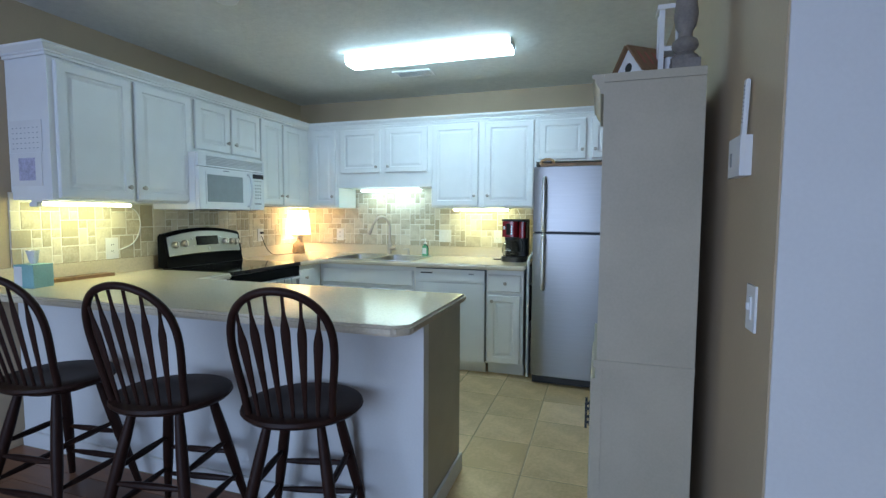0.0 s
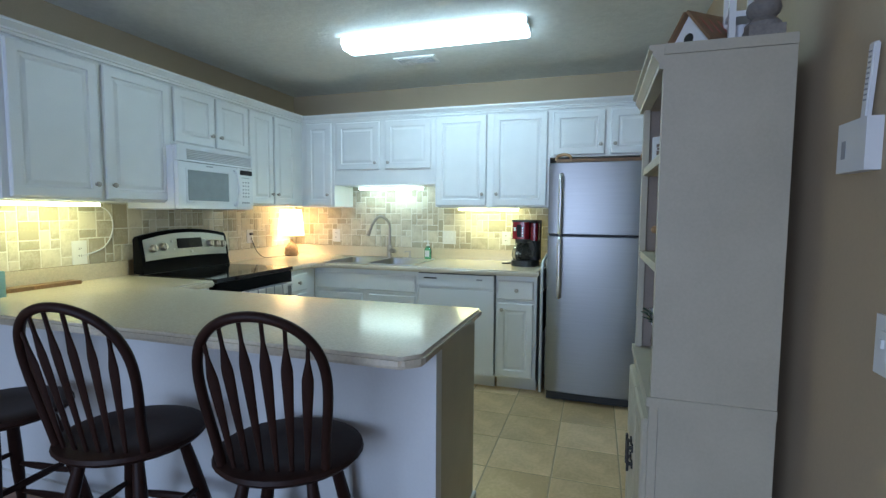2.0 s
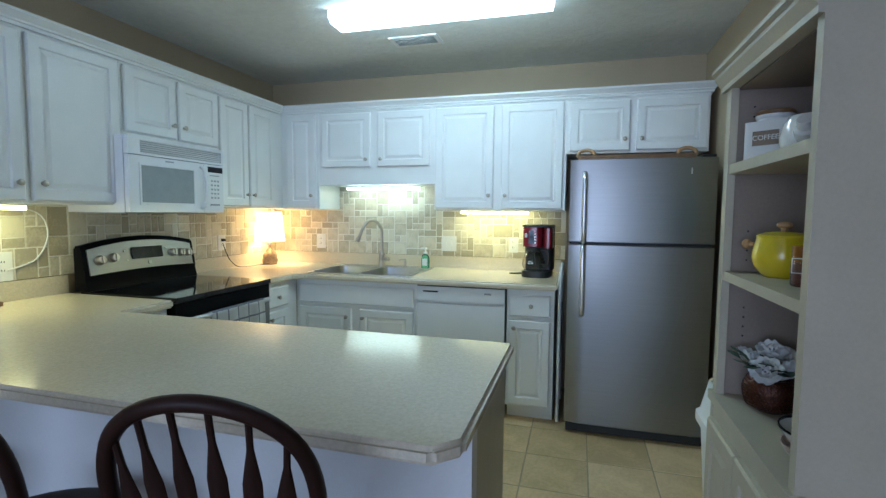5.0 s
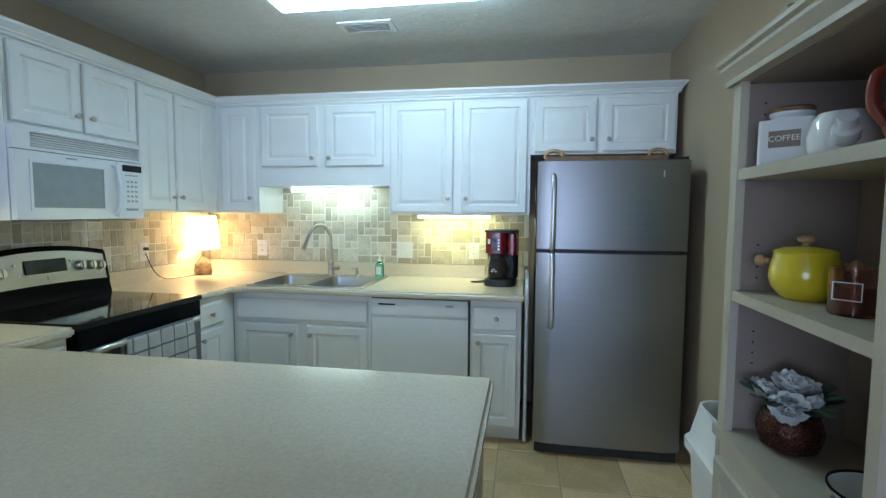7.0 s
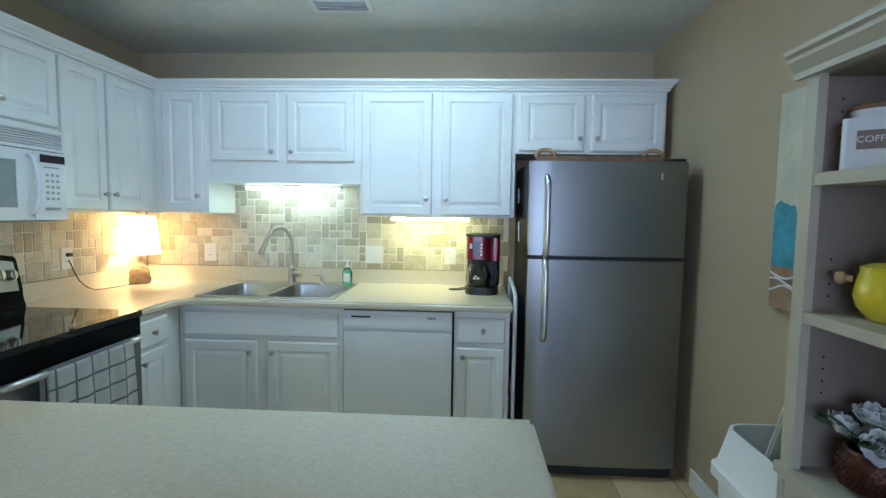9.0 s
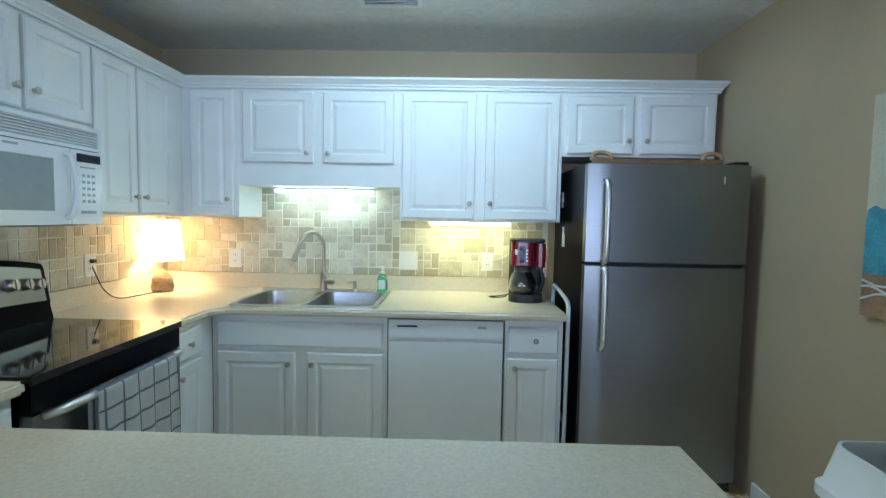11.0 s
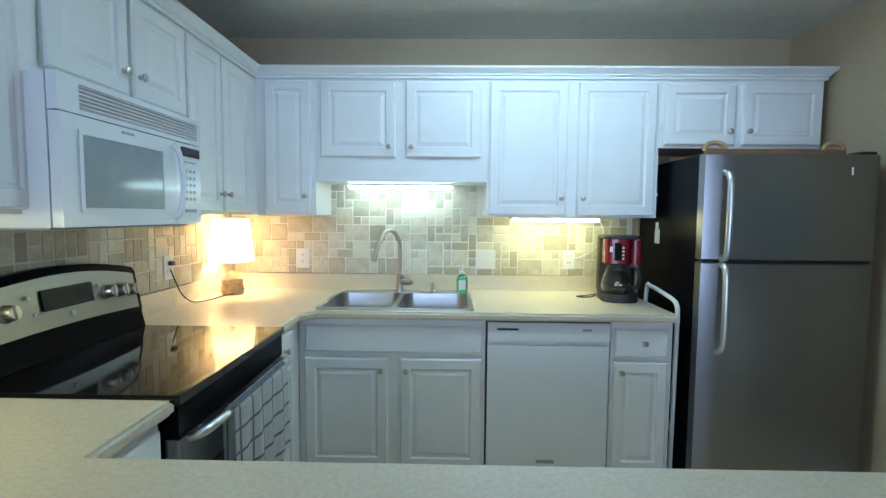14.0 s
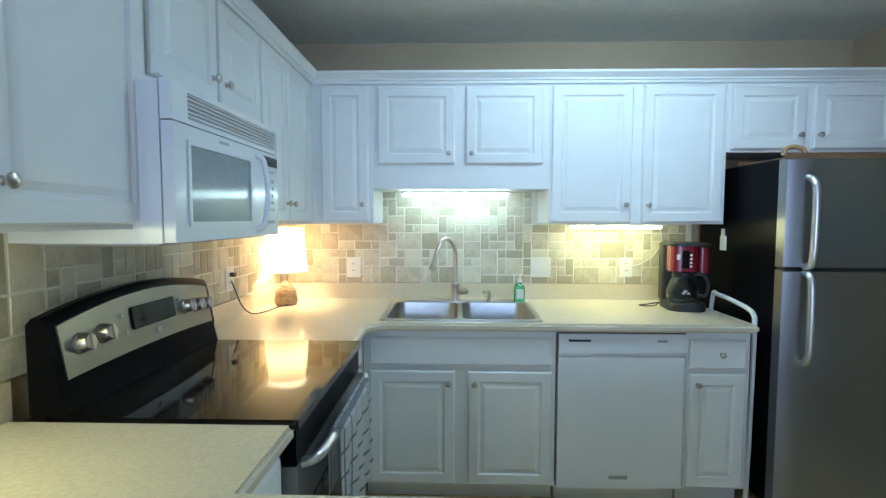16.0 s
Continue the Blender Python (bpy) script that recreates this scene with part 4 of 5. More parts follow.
# ---- bar stools ----
def bar_stool(m):
    """A Windsor swivel stool; its back is at local -y."""
    s = thing("bar_stool", "dark espresso wooden Windsor bar stool with a bowed spindle back", "stool", m, "stools at the breakfast bar")
    bm = bmesh.new()
    prof = [(0, 0.555), (0.15, 0.555), (0.195, 0.566), (0.207, 0.58), (0.203, 0.592), (0.18, 0.598), (0.10, 0.588), (0, 0.585)]
    add_lathe(bm, prof, 32, Matrix.Diagonal((1.12, 1.04, 1, 1)))
    finish("seat", DARK_WOOD, bm, s, smooth=True)
    bm = bmesh.new()
    add_lathe(bm, [(0, 0.535), (0.13, 0.535), (0.13, 0.555), (0, 0.555)], 24)
    finish("swivel_plate", DARK_WOOD, bm, s)
    legs = []
    for ax, ay in ((1, 1), (-1, 1), (-1, -1), (1, -1)):
        top, foot = Vector((0.10 * ax, 0.10 * ay, 0.54)), Vector((0.20 * ax, 0.20 * ay, 0.0))
        pts = [top.lerp(foot, k / 10) for k in range(11)]
        bm = bmesh.new()
        add_tube(bm, pts, [0.016, 0.019, 0.021, 0.022, 0.0225, 0.022, 0.021, 0.019, 0.017, 0.015, 0.014], 10)
        finish("leg", DARK_WOOD, bm, s, smooth=True)
        legs.append((top, foot))
    for i in range(4):
        for h in (0.40, 0.70) if i % 2 else (0.50, 0.76):
            a, b = legs[i][0].lerp(legs[i][1], h), legs[(i + 1) % 4][0].lerp(legs[(i + 1) % 4][1], h)
            bm = bmesh.new()
            add_tube(bm, [a.lerp(b, k / 8) for k in range(9)], [0.008, 0.010, 0.0125, 0.014, 0.0145, 0.014, 0.0125, 0.010, 0.008], 8)
            finish("stretcher", DARK_WOOD, bm, s, smooth=True)

    def bow(u):
        # u from 0 to 1 along the hoop
        a = math.pi * u
        x = -0.240 * math.cos(a) * (1 - 0.36 * (1 - math.sin(a)) ** 1.3)
        z = 0.59 + 0.475 * math.sin(a) ** 0.62
        return Vector((x, -0.152 - 0.125 * (z - 0.59) / 0.495 + 0.035 * (x / 0.2) ** 2, z))

    bm = bmesh.new()
    add_tube(bm, [bow(i / 40) for i in range(41)], 0.0145, 10)
    finish("bow", DARK_WOOD, bm, s, smooth=True)
    for k in range(6):
        x = -0.115 + 0.046 * k
        foot = Vector((x * 0.92, -0.158 + 0.5 * x * x, 0.585))
        u = math.acos(max(-1, min(1, -x * 1.25 / 0.232))) / math.pi
        top = bow(u)
        bm = bmesh.new()
        n = 14
        rings = []
        for i in range(n + 1):
            t = i / n
            p = foot.lerp(top, t)
            w = 0.007 + 0.010 * max(0, min(1, (t - 0.05) / 0.6)) if t < 0.72 else 0.017 - (t - 0.72) / 0.14 * 0.011 if t < 0.86 else 0.006
            d = 0.006
            rings.append([bm.verts.new(p + Vector((w * math.cos(a), d * math.sin(a), 0))) for a in [2 * math.pi * j / 8 for j in range(8)]])
        for a, b in zip(rings, rings[1:]):
            for j in range(8):
                bm.faces.new((a[j], a[(j + 1) % 8], b[(j + 1) % 8], b[j]))
        bm.faces.new(rings[0]), bm.faces.new(rings[-1])
        finish("spindle", DARK_WOOD, bm, s, smooth=True)
    return s


stool = bar_stool(pose(0.405, -2.24, 0, 0, 0, 15))
copy_thing(stool, pose(-0.165, -2.315, 0, 0, 0, 10))
copy_thing(stool, pose(-0.82, -2.32, 0, 0, 0, 6))

# ---- hutch ----
HX, HB, HN, HF, HT = 1.482, 1.805, -1.985, -1.365, 1.812     # front, back, near end, far end, top
hu = thing("hutch", "cream painted wooden hutch with open shelves above doors", "hutch", pose(HX, HF, 0, 0, 0, -90))
HW, HD = HF - HN, HB - HX      # built looking along -y: local x runs from the far end to the near end
boxes("side_panel", HUTCH, [(0, 0.02, 0.022, HD, 0.0, HT - 0.03), (HW - 0.02, HW, 0.022, HD, 0.0, HT - 0.03)], hu, 0.0015)
boxes("back_panel", HUTCH_IN, [(0.02, HW - 0.02, HD - 0.012, HD, 0.05, HT - 0.03)], hu)
boxes("side_lining", HUTCH_IN, [(0.0202, 0.024, 0.024, HD - 0.013, 0.79, 1.745), (HW - 0.024, HW - 0.0202, 0.024, HD - 0.013, 0.79, 1.745), (0.025, HW - 0.025, 0.024, HD - 0.013, 1.742, 1.745)], hu)
boxes("stile", HUTCH, [(0, 0.042, 0.0, 0.022, 0.79, HT - 0.03), (HW - 0.03, HW, 0.0, 0.022, 0.79, HT - 0.03), (0.042, HW - 0.03, 0.0, 0.022, 1.745, HT - 0.03)], hu, 0.002)
boxes("shelf", HUTCH, [(0.024, HW - 0.024, 0.004, HD - 0.013, 1.485, 1.514)], hu, 0.002)
boxes("shelf", HUTCH, [(0.024, HW - 0.024, 0.004, HD - 0.013, 1.157, 1.184)], hu, 0.002)
boxes("base_top", HUTCH, [(-0.006, HW + 0.006, -0.012, HD, 0.762, 0.79)], hu, 0.004)
boxes("base_body", HUTCH, [(0.021, HW - 0.021, 0.0, HD - 0.013, 0.03, 0.761), (0.0, 0.02, -0.003, 0.021, 0.0, 0.76), (HW - 0.02, HW, -0.003, 0.021, 0.0, 0.76)], hu, 0.002)
bm = bmesh.new()
prof = [(0.0, 0.0), (-0.012, 0.0), (-0.012, 0.015), (-0.03, 0.04), (-0.03, 0.05), (-0.04, 0.056), (-0.04, 0.068), (0.0, 0.068)]
ra = [bm.verts.new((-0.028, y, HT - 0.068 + z)) for y, z in prof]
rb = [bm.verts.new((HW + 0.0, y, HT - 0.068 + z)) for y, z in prof]
for k in range(len(prof)):
    bm.faces.new((ra[k], ra[(k + 1) % len(prof)], rb[(k + 1) % len(prof)], rb[k]))
bm.faces.new(ra), bm.faces.new(rb[::-1])
add_box(bm, -0.028, HW + 0.003, 0.0005, HD, HT - 0.029, HT)
finish("crown", HUTCH, bm, hu)
for x0, x1, kx in ((0.03, 0.298, 0.27), (0.304, HW - 0.03, 0.33)):
    d = panel_door(hu, x0, x1, 0.08, 0.71, None, True, "door", HUTCH)
    bm = bmesh.new()
    for dz in (-0.03, 0.03):
        add_box(bm, kx - 0.012, kx + 0.012, -0.026, -0.02, 0.46 + dz - 0.012, 0.46 + dz + 0.012)
        add_box(bm, kx - 0.005, kx + 0.005, -0.033, -0.026, 0.46 + dz - 0.005, 0.46 + dz + 0.005)
    add_box(bm, kx - 0.007, kx + 0.007, -0.042, -0.033, 0.405, 0.515)
    finish("handle", BLACK_MATTE, bm, d, 0.002)
bm = bmesh.new()
for z in [1.22 + 0.03 * k for k in range(4)] + [0.98 + 0.03 * k for k in range(4)] + [1.6 + 0.03 * k for k in range(4)]:
    add_lathe(bm, [(0, 0.0006), (0.003, 0.0006), (0.003, 0)], 8, pose(0.0242, 0.07, z, 0, 90, 0))
finish("peg_hole", SLOT, bm, hu)

# on the shelves
can = thing("canister", "white ceramic coffee canister with a wooden lid", "canister", pose(1.59, -1.445, 1.514, 0, 0, -38) @ Matrix.Scale(0.93, 4))
prism("body", CERAMIC, rrect(-0.065, 0.065, -0.065, 0.065, 0.014), 0, 0.125, (), can, 0.008)
lathe("neck", CERAMIC, [(0, 0.124), (0.052, 0.124), (0.05, 0.135), (0.054, 0.140), (0.054, 0.147), (0, 0.147)], can)
lathe("lid", BROWN_WOOD, [(0, 0.146), (0.05, 0.146), (0.053, 0.15), (0.053, 0.158), (0.048, 0.162), (0, 0.162)], can)
boxes("label_plate", mat("brown_label", (0.25, 0.19, 0.14), 0.6), [(-0.036, 0.036, -0.0685, -0.066, 0.05, 0.094)], can, 0.001)
lettering("lettering", PAPER, "COFFEE", 0.021, can, pose(0, -0.0688, 0.0725, 90, 0, 0), 0.0006)
tp = thing("teapot", "white glazed ceramic pitcher with a long spout", "pitcher", pose(1.62, -1.605, 1.514, 0, 0, 62))
lathe("body", CERAMIC, [(0, 0), (0.055, 0), (0.066, 0.02), (0.07, 0.05), (0.062, 0.085), (0.05, 0.105), (0.047, 0.105), (0.055, 0.085), (0.06, 0.06), (0, 0.05)], tp)
tube("spout", CERAMIC, [(-0.04, 0, 0.045), (-0.08, 0, 0.05), (-0.115, 0, 0.08)], [0.034] * 6 + [0.026] * 6 + [0.018] * 5, tp, seg=14)
tube("handle", CERAMIC, [(0.055, 0, 0.09), (0.095, 0, 0.085), (0.10, 0, 0.045), (0.062, 0, 0.03)], 0.008, tp)
rj = thing("red_jug", "red glazed clay jug on the top shelf", "jug", pose(1.65, -1.80, 1.514))
lathe("body", TERRA, [(0, 0), (0.05, 0), (0.068, 0.04), (0.07, 0.08), (0.05, 0.13), (0.036, 0.15), (0.042, 0.17), (0.038, 0.17), (0.03, 0.15), (0, 0.145)], rj)
tube("handle", TERRA, [(-0.04, 0.02, 0.15), (-0.075, 0.03, 0.145), (-0.08, 0.03, 0.09), (-0.06, 0.02, 0.05)], 0.010, rj)
yp = thing("yellow_pot", "yellow enamel lidded pot with wooden knobs", "pot", pose(1.605, -1.515, 1.184) @ Matrix.Scale(0.94, 4))
lathe("body", YELLOW, [(0, 0), (0.045, 0), (0.052, 0.004), (0.074, 0.032), (0.081, 0.058), (0.079, 0.08), (0.071, 0.115), (0.069, 0.123), (0, 0.123)], yp, seg=36)
lathe("lid", YELLOW, [(0.071, 0.121), (0.072, 0.127), (0.05, 0.136), (0, 0.142)], yp, seg=36)
lathe("lid_knob", LIGHT_WOOD, [(0, 0.14), (0.009, 0.14), (0.009, 0.148), (0.02, 0.154), (0.02, 0.162), (0.012, 0.168), (0, 0.168)], yp)
for sx in (-1, 1):
    lathe("side_knob", LIGHT_WOOD, [(0.008, 0), (0.008, 0.012), (0.015, 0.017), (0.016, 0.027), (0.011, 0.034), (0, 0.036)], yp, pose(0.06 * sx, 0.055 * -sx, 0.095, 0, 0, -42.5) @ pose(0, 0, 0, 0, 90 * sx, 0))
cj = thing("candle_jar", "brown candle in a pinkish glass jar", "candle", pose(1.60, -1.705, 1.184))
lathe("glass", CANDLE_GLASS, [(0, 0), (0.04, 0), (0.043, 0.004), (0.043, 0.10), (0.04, 0.10), (0.04, 0.006), (0, 0.006)], cj)
lathe("wax", CANDLE, [(0, 0.0065), (0.0395, 0.0065), (0.0395, 0.062), (0, 0.062)], cj)
bm = bmesh.new()
for a, b in ((-0.025, -0.023), (0.023, 0.025)):
    add_box(bm, a, b, -0.0445, -0.0435, 0.034, 0.072)
add_box(bm, -0.023, 0.023, -0.0445, -0.0435, 0.034, 0.036), add_box(bm, -0.023, 0.023, -0.0445, -0.0435, 0.07, 0.072)
o = finish("label_border", PAPER, bm, cj)
o.rotation_euler = (0, 0, radians(-45))
pl = thing("decorative_plate", "cream plate with painted flowers leaning at the back", "plate", pose(1.775, -1.80, 1.184, 0, -78, 0))
lathe("plate", CERAMIC, [(0, 0.01), (0.06, 0.01), (0.085, 0.02), (0.11, 0.026), (0.11, 0.029), (0.085, 0.024), (0.06, 0.014), (0, 0.014)], pl, pose(0.112, 0, 0), 40)
bm = bmesh.new()
rng = random.Random(7)
for k in range(14):
    a, r = rng.random() * 6.28, 0.02 + 0.05 * rng.random()
    add_lathe(bm, [(0, 0.003), (0.008 + 0.008 * rng.random(), 0.001)], 7, pose(0.112 + r * math.cos(a), r * math.sin(a), 0.015 + 0.004 * (r > 0.055)))
finish("painted_flower", TERRA, bm, pl)

vs = thing("flower_arrangement", "white silk flowers in a dark beaded copper vase", "flower vase", pose(1.60, -1.50, 0.79) @ Matrix.Scale(0.77, 4))
prof = [(0, 0), (0.05, 0), (0.075, 0.02), (0.09, 0.055), (0.092, 0.085), (0.082, 0.115), (0.07, 0.13), (0.064, 0.13), (0.07, 0.11), (0, 0.10)]
lathe("vase", COPPER, prof, vs, seg=40)
bm = bmesh.new()
for i in range(40):
    for k in range(9):
        z = 0.022 + 0.012 * k
        r = 0.077 + 0.0155 * math.sin(min(1, (z - 0.01) / 0.09) * 2.2) - max(0, z - 0.09) * 0.35
        a = 2 * math.pi * (i + 0.5 * (k % 2)) / 40
        bmesh.ops.create_cube(bm, size=0.0055, matrix=Matrix.Translation((r * math.cos(a), r * math.sin(a), z)) @ Matrix.Rotation(a, 4, "Z"))
finish("beading", COPPER, bm, vs)
rng = random.Random(11)


def petal(bm, m, w, h, cup):
    n = 5
    rows2 = []
    for j in range(n + 1):
        t = j / n
        hw = w * math.sin(math.pi * (0.10 + 0.72 * t)) ** 0.6
        rows2.append([bm.verts.new(m @ Vector((hw * s, cup * t * t - 0.25 * w * (1 - s * s) * (1 - t), h * t + 0.004 * math.sin(7 * s + 5 * t)))) for s in (-1, -0.5, 0, 0.5, 1)])
    for a, b in zip(rows2, rows2[1:]):
        for k in range(4):
            bm.faces.new((a[k], a[k + 1], b[k + 1], b[k]))


for cx, cy, cz, rx, rz in ((-0.07, 0.05, 0.165, 40, 60), (-0.035, -0.06, 0.16, 55, -25), (0.0, 0.02, 0.205, 18, 10), (0.06, 0.03, 0.18, 35, -80), (0.045, -0.06, 0.155, 50, -140)):
    bm = bmesh.new()
    for ring_k, (count, w, h, lean) in enumerate(((8, 0.033, 0.058, 74), (7, 0.029, 0.05, 52), (5, 0.022, 0.036, 26))):
        for i in range(count):
            petal(bm, pose(0, 0, 0.004 * ring_k, 0, 0, 360 * i / count + 20 * ring_k + rng.uniform(-8, 8)) @ pose(0, 0, 0, lean + rng.uniform(-8, 8), 0, 0), w, h * rng.uniform(0.9, 1.1), 0.012)
    o = finish("blossom", PETAL, bm, vs, smooth=True)
    o.matrix_basis = pose(cx, cy, cz, rx, 0, rz)
    bm = bmesh.new()
    for i in range(7):
        bmesh.ops.create_icosphere(bm, subdivisions=1, radius=0.004, matrix=Matrix.Translation((0.012 * math.cos(i * 0.9), 0.012 * math.sin(i * 0.9), 0.03 + 0.003 * (i % 3))))
    o = finish("berry_cluster", BERRY, bm, vs)
    o.matrix_basis = pose(cx, cy, cz, rx, 0, rz)
for k in range(22):
    bm = bmesh.new()
    petal(bm, Matrix.Identity(4), 0.024, 0.085, 0.02)
    a = 360 * k / 22 + rng.uniform(-10, 10)
    o = finish("leaf", LEAF, bm, vs, smooth=True)
    o.matrix_basis = pose(0.065 * math.cos(radians(a + 90)), 0.065 * math.sin(radians(a + 90)), 0.15 + 0.03 * rng.random()) @ pose(0, 0, 0, 0, 0, a) @ pose(0, 0, 0, -rng.uniform(40, 75), 0, 0)
bw = thing("serving_bowl", "white dark-rimmed serving bowl stacked on a patterned bowl", "bowl", pose(1.585, -1.85, 0.79))
lathe("lower_bowl", mat("pink_patterned_china", (0.55, 0.40, 0.36), 0.3, vary=0.5, scale=40), [(0, 0), (0.04, 0), (0.07, 0.03), (0.08, 0.05), (0.077, 0.05), (0.066, 0.03), (0, 0.01)], bw, seg=32)
lathe("upper_bowl", CERAMIC, [(0, 0.03), (0.04, 0.032), (0.07, 0.06), (0.085, 0.085), (0.082, 0.085), (0.066, 0.06), (0, 0.036)], bw, seg=32)
lathe("rim", BLACK, [(0.082, 0.085), (0.0855, 0.085), (0.0855, 0.089), (0.082, 0.089), (0.082, 0.085)], bw, seg=32)

# on top of the hutch
bh = thing("birdhouse", "small white wooden birdhouse with a brown roof", "birdhouse", pose(1.615, -1.78, HT, 0, 0, -52))
bm = bmesh.new()
pr = [(-0.075, 0), (0.075, 0), (0.075, 0.04), (0.0, 0.135), (-0.075, 0.04)]
fa, fb = [[bm.verts.new((x, y, z)) for x, z in pr] for y in (-0.06, 0.06)]
for k in range(5):
    bm.faces.new((fa[k], fa[(k + 1) % 5], fb[(k + 1) % 5], fb[k]))
bm.faces.new(fa), bm.faces.new(fb[::-1])
finish("body", PAPER, bm, bh)
for s in (-1, 1):
    bm = bmesh.new()
    add_box(bm, 0.0 if s > 0 else -0.142, 0.142 if s > 0 else 0.0, -0.078, 0.078, 0.001, 0.009, pose(0, 0, 0.138, 0, 51.7 * s, 0))
    finish("roof", BROWN_WOOD, bm, bh, 0.001)
    bm = bmesh.new()
    for k in range(3):
        add_box(bm, s * 0.07 - 0.035, s * 0.07 + 0.035, -0.05 + 0.035 * k, -0.042 + 0.035 * k, 0.0092, 0.0102, pose(0, 0, 0.138, 0, 51.7 * s, 0))
    finish("roof_mark", TERRA, bm, bh)
lathe("entrance_hole", SLOT, [(0, 0.001), (0.018, 0.001), (0.018, 0)], bh, pose(0, -0.0601, 0.06, 90, 0, 0), 20)
boxes("painted_vine", SLOT, [(-0.076, -0.0751, -0.04 + 0.012 * k, -0.03 + 0.014 * k, 0.012 + 0.004 * (k % 3), 0.02 + 0.004 * (k % 2)) for k in range(6)], bh)
ln = thing("wooden_lantern", "tall white open-sided wooden lantern", "lantern", pose(1.705, -1.83, HT) @ Matrix.Scale(0.8, 4))
boxes("post", WHITE_TRIM, [(a, a + 0.022, b, b + 0.022, 0.02, 0.30) for a in (-0.05, 0.028) for b in (-0.05, 0.028)], ln, 0.002)
boxes("base", WHITE_TRIM, [(-0.058, 0.058, -0.058, 0.058, 0, 0.02), (-0.058, 0.058, -0.058, 0.058, 0.30, 0.32), (-0.047, 0.047, -0.047, 0.047, 0.12, 0.14)], ln, 0.003)
lathe("candle", PAPER, [(0, 0.02), (0.02, 0.02), (0.02, 0.10), (0, 0.10)], ln)
cs = thing("candle_holder", "turned grey wooden pillar candle holder", "candle holder", pose(1.75, -1.875, HT))
bm = bmesh.new()
add_box(bm, -0.045, 0.045, -0.045, 0.045, 0, 0.05)
add_lathe(bm, [(0.045, 0.05), (0.046, 0.062), (0.036, 0.072), (0.028, 0.08), (0.04, 0.092), (0.044, 0.105), (0.04, 0.12), (0.024, 0.132), (0.022, 0.15), (0.034, 0.17), (0.04, 0.21), (0.034, 0.26), (0.026, 0.30), (0.04, 0.32), (0.05, 0.335), (0.05, 0.345), (0, 0.345)], 24)
finish("pillar", GREY_POST, bm, cs, smooth=True)
fg = thing("glass_ornament", "small grey round glass ornament", "ornament", pose(1.50, -1.60, HT))
lathe("ball", GREY_POST, [(0, 0), (0.012, 0.001), (0.022, 0.018), (0.018, 0.034), (0.006, 0.042), (0.008, 0.05), (0, 0.052)], fg)

# east wall
th = thing("thermostat", "white plastic wall box with a slanted white strip above it", "thermostat", pose(XR, -2.20, 1.485, 0, 0, -90))
boxes("housing", PLASTIC_WHITE, [(-0.062, 0.062, -0.03, 0, -0.056, 0.056)], th, 0.013, True)
boxes("dial_panel", GREY_PRINT, [(-0.04, -0.022, -0.0312, -0.0302, -0.025, 0.015)], th)
bm = bmesh.new()
add_box(bm, -0.012, 0.012, -0.018, -0.006, 0.0, 0.17, pose(0.012, 0, 0.045, 0, 7, 0))
finish("strip", PLASTIC_WHITE, bm, th, 0.003)
bm = bmesh.new()
for k in range(10):
    add_box(bm, -0.006, 0.006, -0.0188, -0.0181, 0.05 + 0.011 * k, 0.054 + 0.011 * k, pose(0.012, 0, 0.045, 0, 7, 0))
finish("scale_mark", GREY_PRINT, bm, th)
cv = thing("canvas_painting", "canvas painting of a pale sky over blue water and brown shore", "painting", pose(XR, -0.685, 1.07, 0, 0, -90))
boxes("canvas", CANVAS_SKY, [(0, 0.55, -0.03, 0, 0.36, 0.80)], cv, 0.003)
boxes("sea", CANVAS_SEA, [(0, 0.55, -0.03, 0, 0.155, 0.36)], cv, 0.003)
boxes("shore", CANVAS_SAND, [(0, 0.55, -0.03, 0, 0, 0.155)], cv, 0.003)
bm = bmesh.new()
for z0, amp, mt in ((0.10, 0.012, 0), (0.075, 0.015, 0), (0.125, 0.01, 0)):
    add_tube(bm, [(0.004 + 0.03 * i, -0.031, z0 + amp * math.sin(i * 0.9 + z0 * 70)) for i in range(18)], 0.0045, 6, 1.0)
finish("foam_stroke", PAPER, bm, cv, smooth=True)
bm = bmesh.new()
for i in range(40):
    rr = random.Random(i)
    bmesh.ops.create_icosphere(bm, subdivisions=1, radius=0.012 + 0.02 * rr.random(), matrix=Matrix.Translation((0.03 + 0.5 * rr.random(), -0.0298, 0.33 + 0.06 * rr.random())) @ Matrix.Diagonal((1.3, 0.06, 1, 1)))
finish("cloud_stroke", CANVAS_SEA, bm, cv, smooth=True)

# waste bin
bn = thing("waste_bin", "white plastic waste bin with its swing lid tipped open", "trash can", pose(1.70, -1.11, 0))


def bin_shell(name, rings, parent, cap=False, material=None):
    bm = bmesh.new()
    loops = [[bm.verts.new((x, y, z)) for x, y in rrect(-w, w, -d, d, r)] for w, d, r, z in rings]
    for a, b in zip(loops, loops[1:]):
        for k in range(len(a)):
            bm.faces.new((a[k], a[(k + 1) % len(a)], b[(k + 1) % len(b)], b[k]))
    if cap:
        bm.faces.new(loops[0][::-1])
    return finish(name, material or PLASTIC_WHITE, bm, parent, smooth=True)


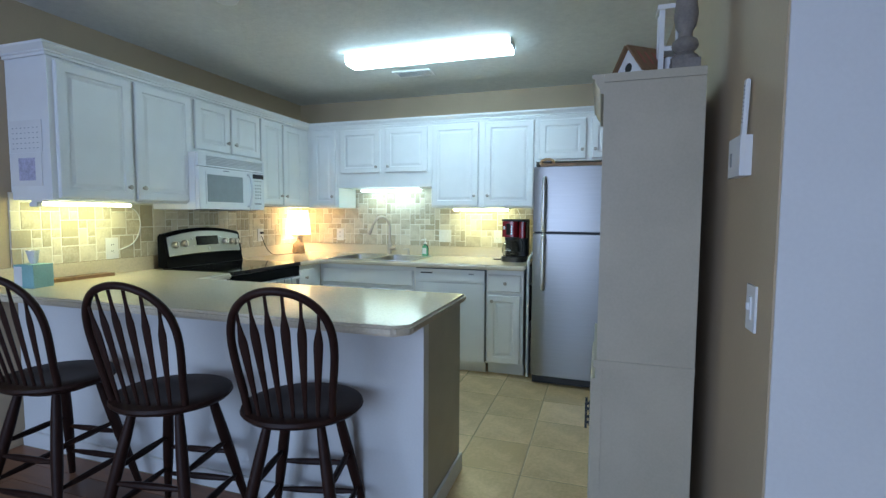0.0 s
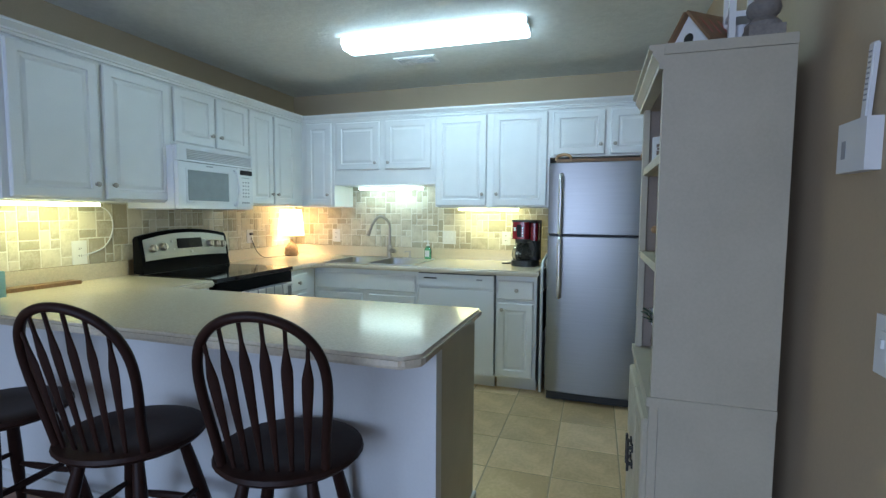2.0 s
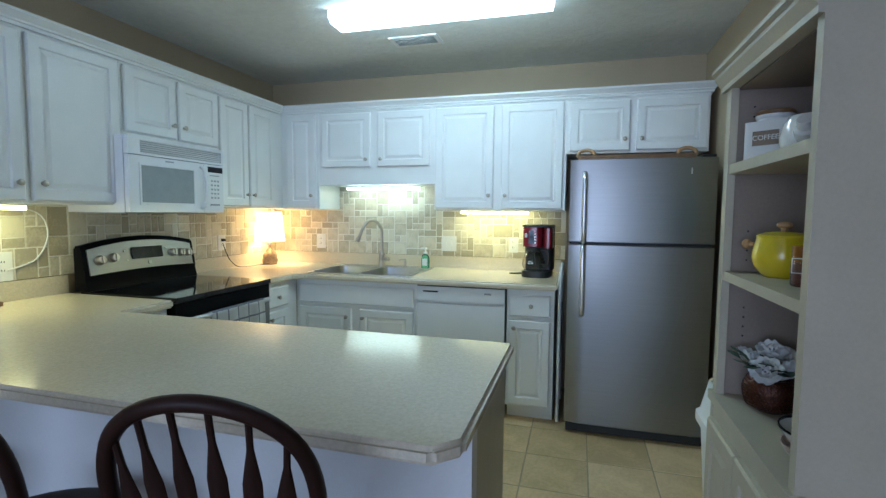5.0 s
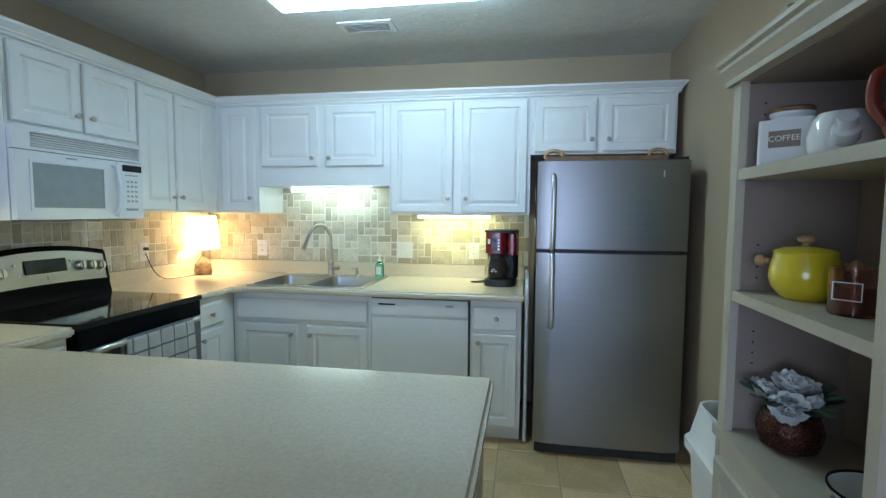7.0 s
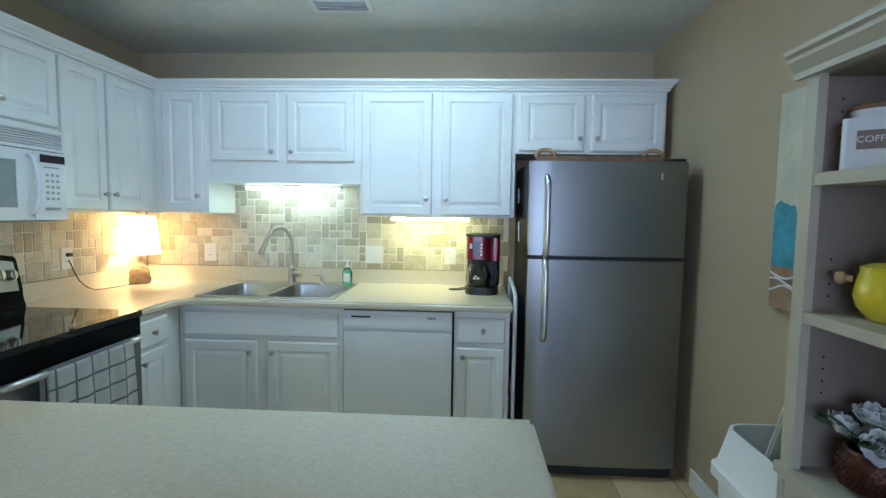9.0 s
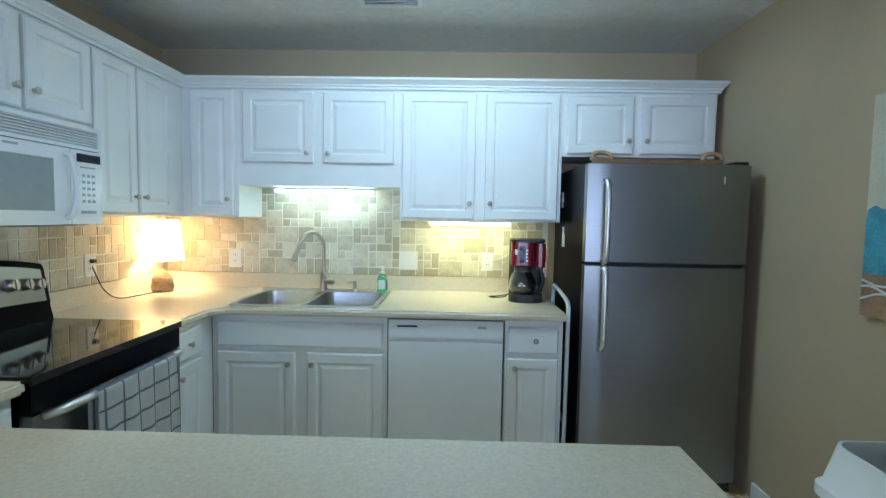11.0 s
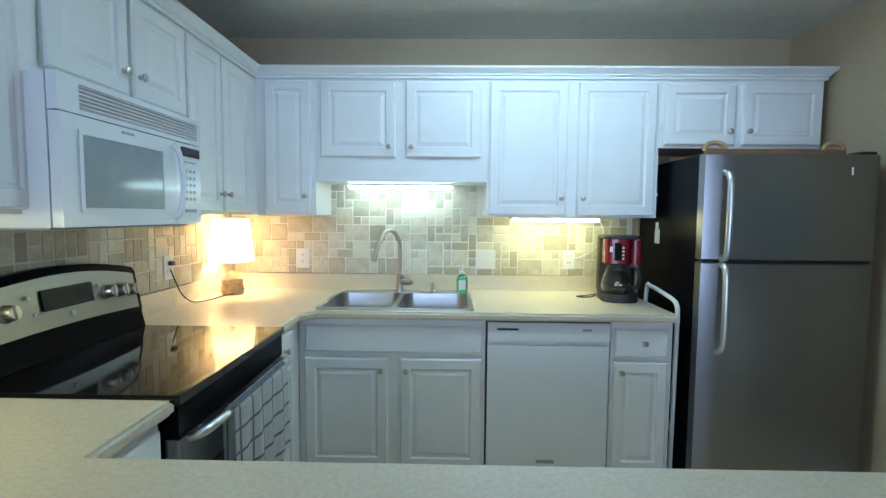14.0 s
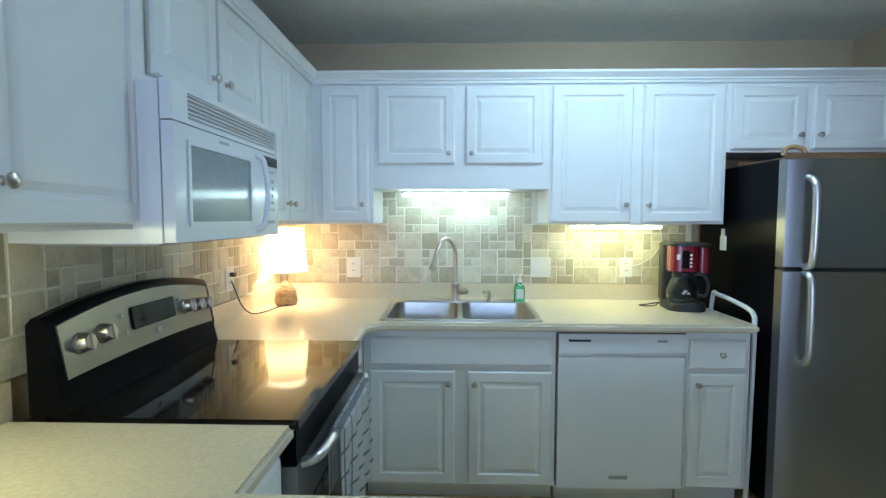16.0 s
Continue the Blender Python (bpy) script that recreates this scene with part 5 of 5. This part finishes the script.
bin_shell("body", [(0.12, 0.15, 0.05, 0.0), (0.125, 0.155, 0.05, 0.01), (0.155, 0.19, 0.05, 0.54), (0.150, 0.185, 0.05, 0.54), (0.12, 0.15, 0.05, 0.012)], bn, True)
bin_shell("lid_collar", [(0.165, 0.20, 0.05, 0.52), (0.17, 0.205, 0.05, 0.525), (0.17, 0.205, 0.05, 0.56), (0.158, 0.193, 0.05, 0.572), (0.135, 0.175, 0.06, 0.70), (0.128, 0.168, 0.06, 0.70), (0.15, 0.185, 0.05, 0.57)], bn)
bm = bmesh.new()
add_box(bm, -0.118, 0.118, -0.008, 0.008, -0.10, 0.19, pose(0, -0.04, 0.70, 20, 0, 0))
finish("swing_flap", PLASTIC_WHITE, bm, bn, 0.006, True)

# console by the pale wall
cn = thing("console_table", "brown wooden console table against the pale wall", "table", pose(2.12, -2.49, 0))
boxes("top", LIGHT_WOOD, [(-0.03, 1.0, -0.36, 0.0, 0.57, 0.60)], cn, 0.004)
boxes("leg", LIGHT_WOOD, [(a, a + 0.05, b, b + 0.05, 0, 0.57) for a in (0, 0.92) for b in (-0.34, -0.06)], cn, 0.003)


# ---- pieces: floors and backsplash ----
def piece_mesh(name, material, w, h, t, chamfer):
    """A flat piece in the xy plane from (0, 0) to (w, h), its face at z = t."""
    bm = bmesh.new()
    c = chamfer
    lo = [bm.verts.new(p) for p in ((0, 0, 0), (w, 0, 0), (w, h, 0), (0, h, 0))]
    mi = [bm.verts.new(p) for p in ((0, 0, t - c), (w, 0, t - c), (w, h, t - c), (0, h, t - c))]
    hi = [bm.verts.new(p) for p in ((c, c, t), (w - c, c, t), (w - c, h - c, t), (c, h - c, t))]
    for a, b in ((lo, mi), (mi, hi)):
        for k in range(4):
            bm.faces.new((a[k], a[(k + 1) % 4], b[(k + 1) % 4], b[k]))
    bm.faces.new(hi)
    me = bpy.data.meshes.new(name)
    bm.to_mesh(me)
    bm.free()
    me.materials.append(material)
    return me


def place_piece(name, me, parent, m):
    ob = bpy.data.objects.new(name, me)
    scene.collection.objects.link(ob)
    ob.parent, ob.matrix_basis = parent, m
    return ob


CELL, JOINT = 0.0525, 0.006
SIZES = [(2, 2), (2, 1), (1, 2), (1, 1), (2, 3), (3, 2)]
TILES = {s: piece_mesh("backsplash_tile", TILE, s[0] * CELL - JOINT, s[1] * CELL - JOINT, 0.0075, 0.0022) for s in SIZES}


def tile_wall(parent, cols, rows, inside, seed):
    rng = random.Random(seed)
    used = set()
    for r in range(rows):
        for c in range(cols):
            if (c, r) in used or not inside(c, r):
                continue
            order = rng.choices(SIZES, (7, 5, 5, 4, 1.2, 1.2), k=5) + [(1, 1)]
            for w, h in order:
                cells = [(c + i, r + j) for i in range(w) for j in range(h)]
                if all(q not in used and inside(*q) for q in cells):
                    break
            used.update(cells)
            place_piece("tile", TILES[(w, h)], parent, pose(c * CELL, r * CELL, rng.uniform(-0.0008, 0.0008), rng.uniform(-0.5, 0.5), rng.uniform(-0.5, 0.5), rng.uniform(-0.5, 0.5)))


Z0 = 1.0135
bs = structure(boxes("backsplash_north", GROUT, [(0, 2.55, 0, 0.57, -0.003, 0.0052)]), "tumbled travertine mosaic backsplash behind the sink")
bs.matrix_world = pose(-1.597, YB - 0.0035, Z0, 90, 0, 0)
tile_wall(bs, 48, 11, lambda c, r: r < 7 or (12 <= c < 30 and r < 11), 3)
bs2 = structure(boxes("backsplash_west", GROUT, [(0, 2.72, 0, 0.372, -0.003, 0.0052)]), "tumbled travertine mosaic backsplash behind the range")
bs2.matrix_world = pose(XL + 0.0035, -2.03, Z0, 90, 0, 90)
tile_wall(bs2, 51, 7, lambda c, r: True, 5)

fl = structure(boxes("floor", FLOOR_GROUT, [(XL - 0.1, XR + 0.1, -2.03, YB + 0.1, -0.12, -0.0015)]), "beige ceramic tile kitchen floor")
TX, TY = 0.335, 0.345
FT = {}
rng = random.Random(2)
for i in range(-6, 4):
    for j in range(-5, 3):
        x0, y0 = 0.797 + TX * i, -0.405 + TY * j
        xa, xb, ya, yb = x0, min(x0 + TX, XR + 0.005), max(y0, -2.024), min(y0 + TY, YB)
        if xa < -1.35 or (xa < 0.35 and ya < -1.5):
            continue
        size = (round(xb - xa - 0.007, 4), round(yb - ya - 0.007, 4))
        if size not in FT:
            FT[size] = piece_mesh("floor_tile", FLOOR_TILE, *size, 0.006, 0.002)
        place_piece("tile", FT[size], fl, pose(xa, ya, -0.006 + rng.uniform(-0.0004, 0.0004)))
fw = structure(boxes("floor_living", FLOOR_GROUT, [(XL - 0.1, XE + 0.1, YR - 0.1, -2.03, -0.12, -0.0065)]), "red-brown plank floor of the living area")
PM = {}
for j in range(40):
    y0 = max(-2.155 - 0.125 * j, YR)
    for i in range(-1, 6):
        x0 = XL + 1.2 * i + (0, 0.7, 0.35, 0.95)[j % 4]
        xa, xb = max(x0, XL), min(x0 + 1.2, XE if y0 < YE else XR + 0.1)
        size = (round(xb - xa - 0.002, 4), round(-2.03 - 0.125 * j - y0 - 0.002, 4))
        if size[0] < 0.05 or size[1] < 0.02:
            continue
        if size not in PM:
            PM[size] = piece_mesh("floor_plank", PLANK, *size, 0.006, 0.0012)
        place_piece("plank", PM[size], fw, pose(xa, y0, -0.006))
